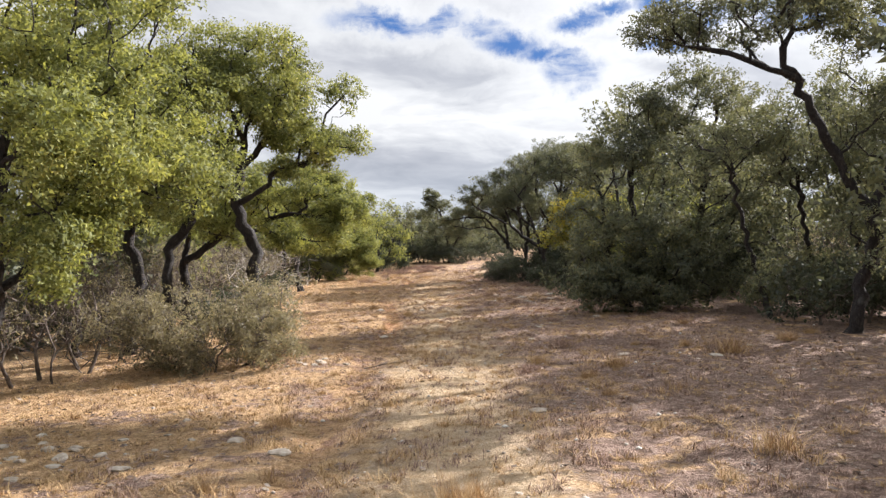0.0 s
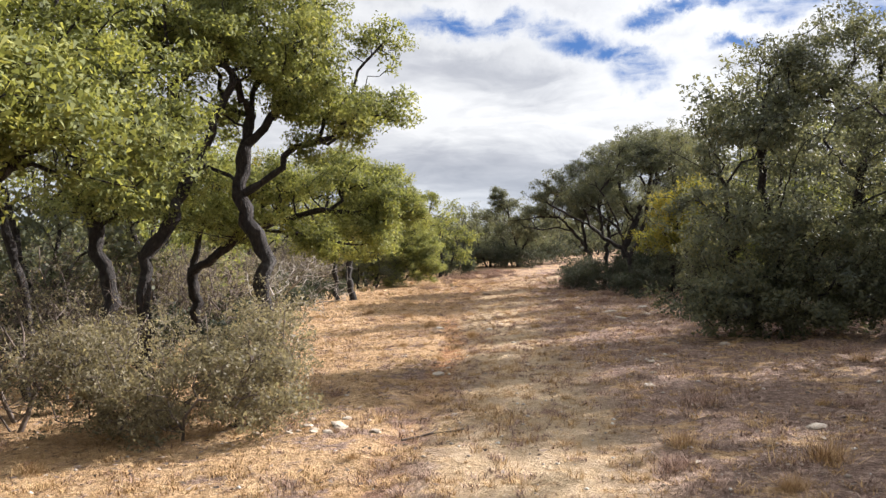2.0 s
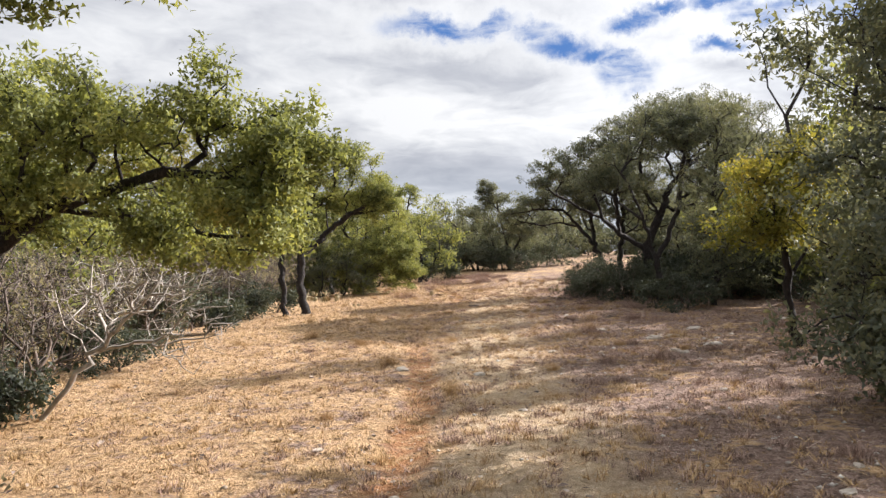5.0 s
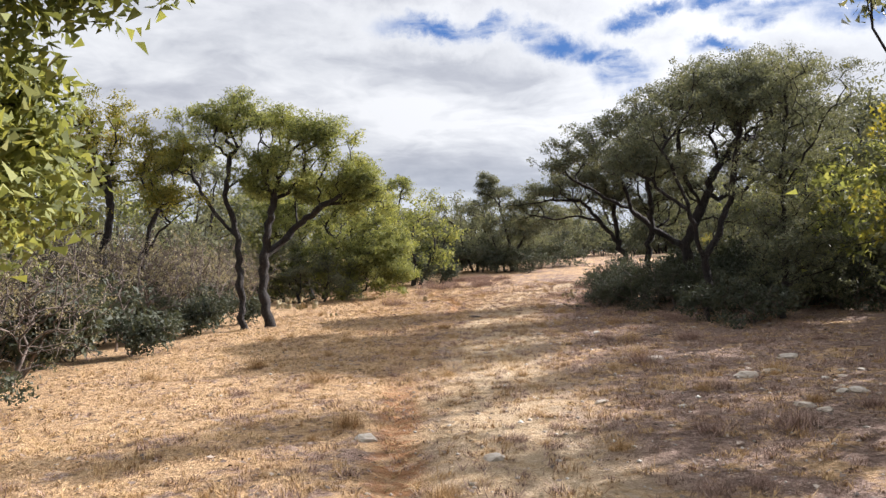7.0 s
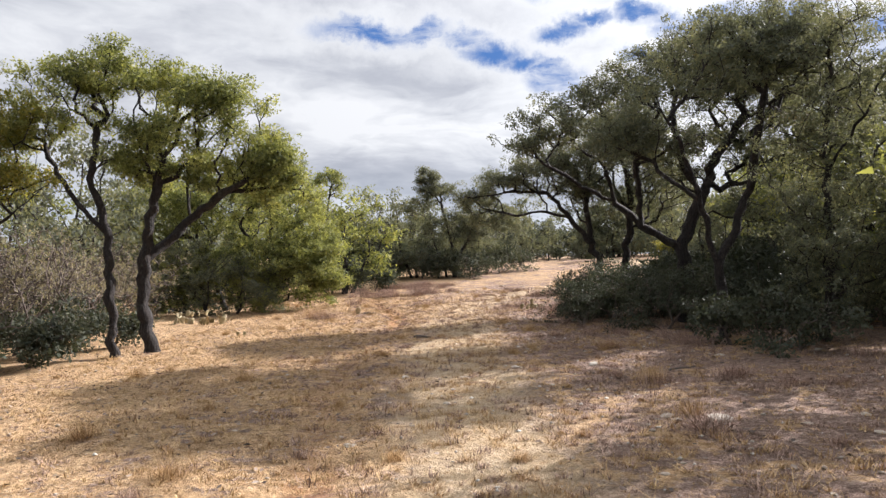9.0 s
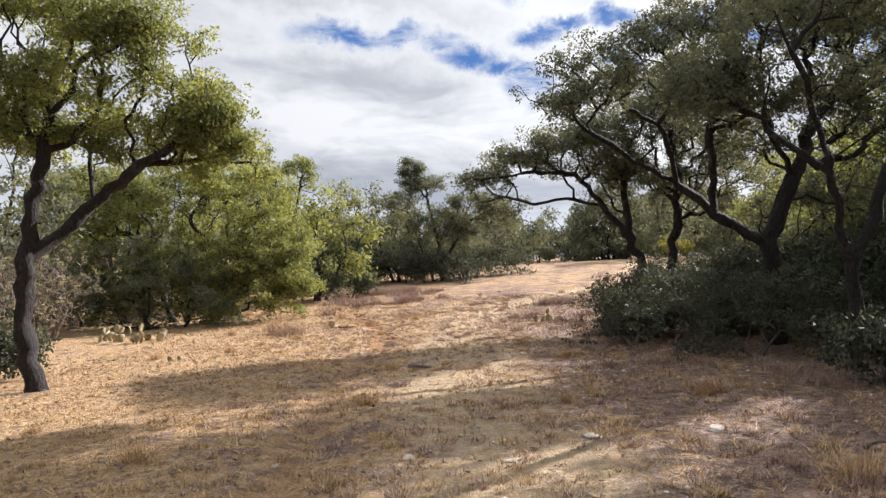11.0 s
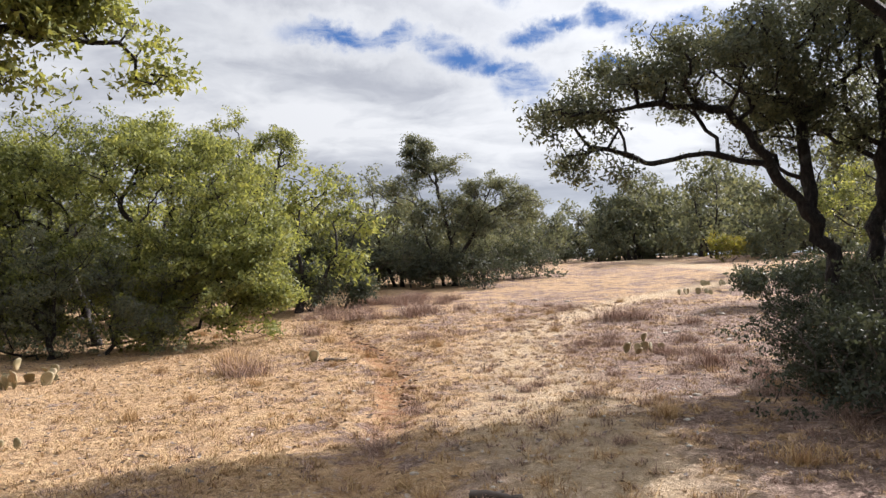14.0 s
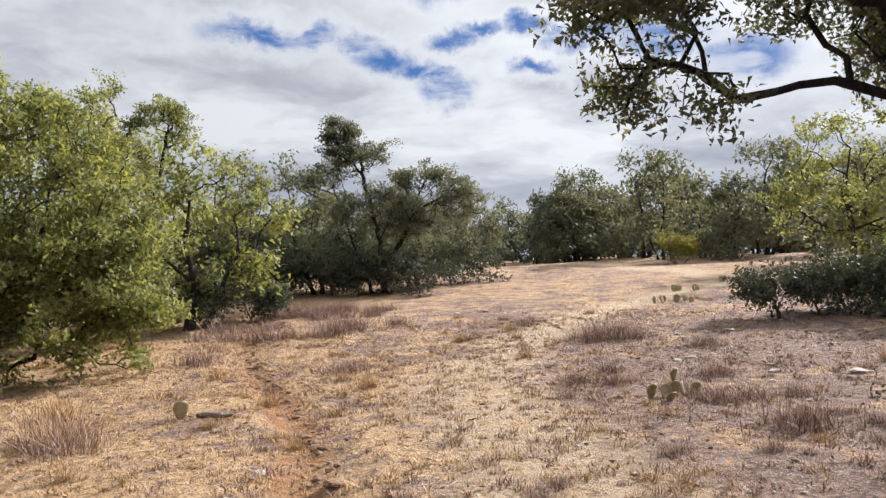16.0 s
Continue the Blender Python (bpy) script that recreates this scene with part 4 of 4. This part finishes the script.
spread_out([brush], [(-8.9, 35.0, 1.0), (-10.8, 31.8, 1.1), (-6.4, 15.2, 0.9), (-7.2, 18.0, 0.9), (-5.9, 13.6, 0.8), (-7.8, 23.2, 1.0), (-9.3, 37.5, 1.1), (7.4, 14.5, 0.8), (6.6, 19.5, 0.8), (7.2, 32.0, 0.8), (-5.4, 10.3, 0.75), (-4.9, 11.6, 0.7), (-6.6, 9.2, 0.8), (-6.2, 17.0, 0.8), (-6.8, 20.4, 0.9), (-8.8, 30.8, 1.0), (-8.6, 31.0, 1.2), (-9.8, 28.0, 1.1), (-6.9, 22.0, 1.0), (-10.4, 29.8, 1.3), (-8.2, 27.4, 1.1)], 8)
spread_out([low_bush], [(-6.2, 20.6, 0.7), (-6.0, 16.2, 0.7), (-7.4, 31.4, 0.8), (6.9, 12.4, 1.0), (6.8, 41.5, 0.85), (7.9, 41.0, 1.15), (5.4, 30.4, 1.0), (6.6, 29.2, 0.9), (4.0, 27.5, 0.8), (0.6, 51.0, 1.0), (-2.4, 53.0, 1.5), (-0.6, 52.4, 1.2), (-4.6, 54.0, 1.6), (-3.6, 45.9, 1.0), (-5.8, 46.2, 1.3), (2.6, 53.2, 1.2), (-10.2, 34.0, 1.4), (-7.6, 25.6, 1.0), (-8.6, 18.6, 1.2), (-7.0, 14.4, 1.1), (-9.0, 14.0, 1.4), (7.4, 19.6, 1.3), (8.6, 27.4, 1.4), (9.0, 31.5, 1.4), (8.2, 15.6, 1.3), (9.4, 36.0, 1.3), (-9.6, 41.5, 1.3), (-7.8, 46.0, 1.3), (6.2, 33.6, 1.2), (7.6, 35.2, 1.4), (5.6, 31.6, 1.2), (6.4, 33.0, 1.5), (-8.6, 20.0, 1.3), (-8.8, 23.6, 1.4), (-9.8, 26.8, 1.4)], 9)
r = random.Random(14)
spread_out([low_bush], [(-11 + 3.1 * k, 73 + r.uniform(-2, 4), 2.4) for k in range(13)], 11)
spread_out([dark_bush], [(4.7, 33.2, 0.75), (5.9, 32.2, 1.0), (3.3, 32.5, 0.75)], 10)
plant("shrub", 12.0, 57.5, 54, [[(0, 0, 0), (0.1, 0, 0.3)], [(0.4, 0.1, 0), (0.7, 0, 0.3)]], [(0.1, 0, 0.55, 0.9, 0.8, 0.5)], 120, 0.02, 33, 0.08, YELLOW_LEAF, "small yellow-green shrub on the bare rise", "shrub", bark=TWIG, twig_r=0.005, spread=0.14, step=0.25)

# ---- prickly pears ----
def pad_mesh(h, w, t, seed):
    """One flat, egg-shaped cactus pad that stands on its narrow end."""
    r = random.Random(seed)
    bm = bmesh.new()
    bmesh.ops.create_uvsphere(bm, u_segments=10, v_segments=7, radius=0.5)
    for v in bm.verts:
        f = v.co.z + 0.5
        v.co = Vector((v.co.x * w * (0.55 + 0.6 * f), v.co.y * t * 1.0, f * h)) + Vector((0, 0.02 * math.sin(f * 3), 0)) + Vector((r.uniform(-1, 1), 0, r.uniform(-1, 1))) * 0.006
    for f in bm.faces:
        f.smooth = True
    me = bpy.data.meshes.new("pad")
    bm.to_mesh(me)
    bm.free()
    me.materials.append(PAD)
    return me


def prickly_pear(x, y, pads, label):
    """pads: offset x, y, z, height, lean, turn."""
    thing = tagged(new("prickly_pear"), label, "cactus")
    thing.location = (x, y, ground_z(x, y) - 0.02)
    for k, (dx, dy, dz, h, lean, turn) in enumerate(pads):
        ob = part("pad", pad_mesh(h, h * 0.85, 0.035, k), thing)
        ob.matrix_basis = pose(dx, dy, dz, lean, 0, turn)


prickly_pear(-2.66, 37.4, [(0, 0, 0, 0.2, 8, 15), (0.06, 0.05, 0, 0.1, -20, 60)], "single upright prickly pear pad in dry grass")
prickly_pear(1.62, 36.6, [(0, 0, 0, 0.17, 12, 20), (0.16, 0.05, 0, 0.15, -8, -25), (0.28, 0.1, 0, 0.17, 6, 5), (0.27, 0.1, 0.15, 0.14, 10, 30), (0.42, 0.16, 0, 0.15, -15, 50), (0.12, -0.12, 0, 0.13, 35, 10), (0.55, 0.22, 0, 0.14, 14, -10)], "clump of brownish-green prickly pear in dry grass")
r = random.Random(3)
prickly_pear(-6.75, 36.9, [(r.uniform(-0.6, 0.65), r.uniform(-0.35, 0.35), 0.1 * (k % 3) * (k > 11), r.uniform(0.13, 0.22), r.uniform(-45, 45), r.uniform(-80, 80)) for k in range(30)], "large pale prickly pear clump by the thicket")
prickly_pear(-4.74, 32.9, [(0, 0, 0, 0.11, 10, 20), (0.12, 0.02, 0, 0.11, -10, -20)], "two small prickly pear pads in straw grass")
for (x, y) in ((7.2, 47.0), (9.0, 48.6), (5.9, 44.9)):
    prickly_pear(x, y, [(r.uniform(-0.4, 0.4), r.uniform(-0.2, 0.2), 0, r.uniform(0.14, 0.2), r.uniform(-25, 25), r.uniform(-60, 60)) for k in range(6)], "low brown prickly pear clump on the rise")


# ---- stones ----
def stone_mesh(seed, mat=None):
    r = random.Random(seed)
    bm = bmesh.new()
    bmesh.ops.create_icosphere(bm, subdivisions=2, radius=0.5)
    k = r.uniform(0, 50)
    flat = r.uniform(0.3, 0.55)
    for v in bm.verts:
        n = noise.noise(v.co * 2.3 + Vector((k, 0, 0)))
        v.co *= 1 + 0.45 * n
        v.co.x *= r.choice((1.0, 1.0)) * 1.25
        v.co.z = max(min(v.co.z, 0.38), -0.38) * flat
    me = bpy.data.meshes.new("stone")
    bm.to_mesh(me)
    bm.free()
    me.materials.append(mat or STONE)
    return me


stone_meshes = [stone_mesh(k) for k in range(7)]


def stone(x, y, s, k, turn, tilt=0.0):
    ob = new("stone", stone_meshes[k % 7])
    tagged(ob, "pale weathered limestone lying in dry grass", "stone", "stones along the trail")
    ob.matrix_basis = pose(x, y, ground_z(x, y) + 0.05 * s, tilt, tilt * 0.5, turn) @ Matrix.Diagonal((s, s, s, 1))


r = random.Random(12)
for k in range(135):
    y = r.uniform(3.0, 46.0)
    x = r.gauss(1.5, 1.3) if r.random() < 0.7 else r.gauss(-1.8, 1.3)
    stone(x, y, 0.04 + 0.12 * r.random() ** 2.6, k, r.uniform(0, 360), r.uniform(-12, 12))
for k in range(26):
    stone(-3.0 + r.gauss(0, 0.55), 6.2 + r.gauss(0, 0.45), 0.04 + 0.09 * r.random() ** 1.8, k, r.uniform(0, 360), r.uniform(-18, 18))
for k in range(14):
    stone(-1.55 + r.gauss(0, 0.3), 10.4 + r.gauss(0, 0.3), 0.05 + 0.09 * r.random() ** 1.5, k, r.uniform(0, 360), r.uniform(-18, 18))
for k in range(34):
    stone(3.4 + r.gauss(0, 0.9), 21.5 + r.gauss(0, 1.4), 0.05 + 0.17 * r.random() ** 1.8, k, r.uniform(0, 360), r.uniform(-12, 12))
for k in range(18):
    stone(3.4 + r.gauss(0, 0.6), 38.0 + r.gauss(0, 1.2), 0.05 + 0.16 * r.random() ** 1.8, k, r.uniform(0, 360), r.uniform(-12, 12))

# broken edge of the red rut
clod_meshes = [stone_mesh(40 + k, CLOD) for k in range(4)]
for k in range(70):
    y = r.uniform(33.5, 42.5)
    x, wide = rut_x(y) + 0.13 + r.gauss(0, 0.05), r.uniform(0.035, 0.11)
    ob = tagged(new("soil_clod", clod_meshes[k % 4]), "reddish-brown clod of soil along a wheel rut", "soil", "clods along the rut")
    ob.matrix_basis = pose(x, y, ground_z(x, y) + 0.08 * wide, 0, 0, r.uniform(0, 360)) @ Matrix.Diagonal((wide, wide, wide * 1.3, 1))


# ---- fallen sticks ----
def stick(x, y, turn, length, thick, seed, label):
    rng = np.random.default_rng(seed)
    n = 8
    pts = np.array([((i / (n - 1) - 0.5) * length, 0.05 * length * math.sin(i * 0.9), 0.0) for i in range(n)]) + rng.standard_normal((n, 3)) * 0.012
    a, t = radians(turn), []
    rot = np.array(((math.cos(a), -math.sin(a), 0), (math.sin(a), math.cos(a), 0), (0, 0, 1)))
    main = pts @ rot.T + (x, y, 0)
    main[:, 2] = [ground_z(q[0], q[1]) + thick * 0.9 for q in main]
    t.append(tube(main, np.linspace(thick, thick * 0.5, n), 6, rng))
    side = np.array([(0.0, 0, 0), (0.09, 0.07, 0.02), (0.17, 0.16, 0.03)]) * length @ rot.T + main[3]
    t.append(tube(side, np.linspace(thick * 0.7, thick * 0.3, 3), 5, rng))
    tagged(new("stick", mesh_of("stick", *joined(t), TWIG, True)), label, "stick")


stick(-0.75, 10.0, 15, 0.55, 0.012, 1, "pale fallen stick lying on dry grass")
stick(-2.35, 37.35, -20, 0.34, 0.03, 2, "dark piece of dead wood beside a cactus pad")
stick(2.2, 26.0, 30, 0.5, 0.012, 3, "pale fallen stick lying on dry grass")
stick(-0.9, 30.8, -10, 0.3, 0.03, 4, "dark weathered piece of wood in the grass")

# ---- grass, litter and grit ----
def heights(x, y):
    """Ground heights for many places, by the grid of the ground's fine part."""
    return np.array([ground_z(a, b) for a, b in zip(x, y)])


def blades(base, rng, height, width, lean, per):
    """Single bent blades, per at each foot."""
    b = np.repeat(base, per, axis=0)
    n = len(b)
    h = np.repeat(height, per) * rng.uniform(0.45, 1.15, n)
    a = rng.uniform(0, 2 * np.pi, n)
    out = np.abs(rng.normal(0, lean, n)) * h
    side = a + np.pi / 2 + rng.normal(0, 0.3, n)
    w = width * rng.uniform(0.6, 1.4, n)
    sx, sy = np.cos(side) * w, np.sin(side) * w
    tip = b + np.stack((np.cos(a) * out, np.sin(a) * out, h), 1)
    v = np.stack((b + np.stack((sx, sy, np.zeros(n)), 1), b - np.stack((sx, sy, np.zeros(n)), 1), tip), 1).reshape(-1, 3)
    return v, np.arange(n * 3).reshape(-1, 3)


def cover(x, y):
    """How thick the grass stands: patchy, thin on the worn lane and the rut."""
    lane, rut = np.abs(x - lane_x(y)), np.abs(x - rut_x(y))
    patch = np.array([0.55 + 0.9 * noise.noise((a * 0.9, b * 0.9, 2.0)) + 0.5 * noise.noise((a * 3.1, b * 3.1, 8.0)) for a, b in zip(x, y)])
    return patch * (0.25 + 0.75 * np.clip(lane / 1.0, 0, 1)) * (0.3 + 0.7 * np.clip(rut / 0.35, 0, 1))


def scatter(rng, n, x0, x1, y0, y1):
    x, y = rng.uniform(x0, x1, n), rng.uniform(y0, y1, n)
    return x, y


def make_grass():
    rng = np.random.default_rng(77)
    x, y = scatter(rng, 52000, -6.5, 5.5, 1.8, 44.0)
    keep = rng.random(len(x)) < (0.12 + cover(x, y)) * np.where(x > 0.7, 0.4, np.where(x > -2.0, 0.6, 1.0))
    x, y = x[keep], y[keep]
    base = np.repeat(np.stack((x, y, heights(x, y) - 0.004), 1), 3, axis=0)
    base[:, :2] += rng.normal(0, 0.018, (len(base), 2))
    v, f = blades(base, rng, np.repeat(0.016 + 0.045 * rng.random(len(x)) ** 1.8, 3), 0.0042, 2.2, 4)
    tagged(new("dry_grass", mesh_of("dry_grass", v, f, GRASS)), "short straw-coloured dry grass over the clearing", "grass", kind="stuff")
    # matted brown grass in the shaded verge
    x, y = scatter(rng, 22000, -6.0, 6.0, 1.8, 46.0)
    keep = rng.random(len(x)) < cover(x + 31, y) * np.clip(0.5 + 0.14 * x, 0.2, 1.0) * np.where(y > 36, 0.6, 1.0)
    x, y = x[keep], y[keep]
    base = np.stack((x, y, heights(x, y) - 0.004), 1)
    v, f = blades(base, rng, 0.025 + 0.05 * rng.random(len(x)) ** 2, 0.0034, 1.3, 8)
    tagged(new("brown_grass", mesh_of("brown_grass", v, f, BROWN_GRASS)), "brown withered grass in the shaded verge", "grass", kind="stuff")
    # little withered clumps, thick and thin
    for name, mat, label, count, tall, shift in (("grass_clumps", BROWN_GRASS, "little brown clumps of withered grass", 6500, 0.06, 0.6), ("straw_clumps", GRASS, "little straw clumps of dry grass", 6500, 0.065, -0.9)):
        x, y = rng.normal(shift, 2.7, count), rng.uniform(2.2, 44.0, count)
        keep = rng.random(count) < np.clip(cover(x + 7, y * 1.1) * 1.2, 0.1, 1)
        x, y = x[keep], y[keep]
        size = 0.5 + 0.9 * rng.random(len(x)) ** 2
        base = np.repeat(np.stack((x, y, heights(x, y) - 0.006), 1), 38, axis=0)
        base[:, :2] += rng.normal(0, 0.04, (len(base), 2)) * np.repeat(size, 38)[:, None]
        v, f = blades(base, rng, np.repeat(tall * size, 38), 0.0036, 1.5, 1)
        tagged(new(name, mesh_of(name, v, f, mat)), label, "grass", kind="stuff")
    # fallen leaves
    x, y = scatter(rng, 20000, -7.5, 7.5, 2.0, 44.0)
    keep = rng.random(len(x)) < np.clip(0.3 + 0.13 * np.abs(x), 0, 1) * np.clip(cover(y * 0.7, x + 9) + 0.2, 0, 1)
    x, y = x[keep], y[keep]
    n = len(x)
    z = heights(x, y)
    a, s = rng.uniform(0, 6.28, n), rng.uniform(0.018, 0.04, n)
    ca, sa = np.cos(a) * s, np.sin(a) * s
    lift = rng.uniform(0.006, 0.03, (n, 4))
    v = np.stack((np.stack((x - ca, y - sa, z + lift[:, 0]), 1), np.stack((x + sa * 0.5, y - ca * 0.5, z + lift[:, 1]), 1), np.stack((x + ca, y + sa, z + lift[:, 2]), 1), np.stack((x - sa * 0.5, y + ca * 0.5, z + lift[:, 3]), 1)), 1).reshape(-1, 3)
    i = np.arange(n)[:, None] * 4
    f = np.concatenate((i + (0, 1, 2), i + (0, 2, 3)), 1).reshape(-1, 3)
    tagged(new("leaf_litter", mesh_of("leaf_litter", v, f, LITTER)), "brown fallen oak leaves scattered on the ground", "leaves", kind="stuff")
    # grit: little eight-sided chips
    x, y = scatter(rng, 15000, -4.5, 6.0, 2.0, 46.0)
    keep = rng.random(len(x)) < np.clip(0.75 - 0.24 * np.abs(x - 0.9), 0.1, 1) * np.clip(cover(x + 50, y), 0, 1)
    x, y = x[keep], y[keep]
    n = len(x)
    c = np.stack((x, y, heights(x, y) + 0.006), 1)
    s = (0.008 + 0.022 * rng.random(n) ** 2.5)[:, None, None]
    shape = np.array(((1, 0, 0), (0, 1, 0), (-1, 0, 0), (0, -1, 0), (0, 0, 0.6), (0, 0, -0.6)), float)
    v = (c[:, None, :] + s * (shape[None] * rng.uniform(0.6, 1.3, (n, 6, 1)))).reshape(-1, 3)
    tri = np.array(((0, 1, 4), (1, 2, 4), (2, 3, 4), (3, 0, 4), (1, 0, 5), (2, 1, 5), (3, 2, 5), (0, 3, 5)))
    f = (np.arange(n)[:, None, None] * 6 + tri[None]).reshape(-1, 3)
    tagged(new("grit", mesh_of("grit", v, f, GRIT)), "pale limestone grit scattered over the trail", "gravel", kind="stuff")


make_grass()


def tuft_mesh(seed, n, h, wide, mat, name):
    rng = np.random.default_rng(seed)
    base = np.stack((rng.normal(0, wide, n), rng.normal(0, wide, n), np.full(n, -0.01)), 1)
    v, f = blades(base, rng, np.full(n, h), 0.0028, 1.2, 1)
    return mesh_of(name, v, f, mat)


straw_tufts = [tuft_mesh(90 + k, 260, 0.2, 0.07, GRASS, "grass_tuft") for k in range(3)]
brown_tufts = [tuft_mesh(95 + k, 320, 0.17, 0.11, BROWN_GRASS, "grass_tuft") for k in range(3)]


def tuft(x, y, me, s, label):
    ob = new("grass_tuft", me)
    tagged(ob, label, "grass", "bunch grass in the clearing")
    ob.matrix_basis = pose(x, y, ground_z(x, y), 0, 0, (x * 97 + y * 41) % 360) @ Matrix.Diagonal((s, s, s, 1))


r = random.Random(21)
for k in range(90):
    y = r.uniform(3.5, 44.0)
    x = r.choice((-1, 1)) * r.uniform(0.7, 5.5)
    if x < 0 or r.random() < 0.4:
        tuft(x, y, straw_tufts[k % 3], r.uniform(0.5, 1.0), "straw-coloured tuft of dry bunch grass")
    else:
        tuft(x, y, brown_tufts[k % 3], r.uniform(0.6, 1.2), "brown withered tuft of bunch grass")
for k in range(85):
    x, y = r.gauss(0.3, 2.6), r.uniform(3.5, 46.0)
    tuft(x, y, brown_tufts[k % 3] if k % 3 else straw_tufts[k % 2], r.uniform(0.3, 0.62), "small withered tuft of bunch grass")
for x, y, s in ((2.6, 40.8, 1.6), (2.9, 40.9, 1.5), (3.2, 40.7, 1.3), (-1.15, 39.6, 1.2), (-0.95, 39.7, 1.1), (2.2, 35.2, 1.3), (-3.4, 36.6, 1.5), (-3.7, 37.2, 1.6), (-3.1, 41.5, 1.6), (-1.6, 47.0, 1.8), (-0.9, 47.4, 1.8), (-2.3, 46.6, 1.8)):
    tuft(x, y, brown_tufts[int(s * 10) % 3], s, "brown withered tuft of bunch grass")
for x, y, s in ((0.05, 4.3, 1.1), (0.2, 4.5, 0.9), (2.3, 5.2, 1.1), (3.6, 9.5, 1.4), (2.0, 8.8, 1.0), (-3.6, 36.9, 1.6), (-4.0, 38.2, 1.6)):
    tuft(x, y, straw_tufts[int(s * 10) % 3], s, "straw-coloured tuft of dry bunch grass")
for k in range(44):
    x, y = r.gauss(2.5, 0.7), r.uniform(27.5, 38.0)
    tuft(x, y, brown_tufts[k % 3], r.uniform(0.45, 0.9), "brown withered tuft of bunch grass")
for k in range(28):
    x, y = r.uniform(-3.6, 0.2), r.uniform(43.3, 47.5)
    tuft(x, y, brown_tufts[k % 3], r.uniform(1.1, 1.9), "brown withered tuft of bunch grass")
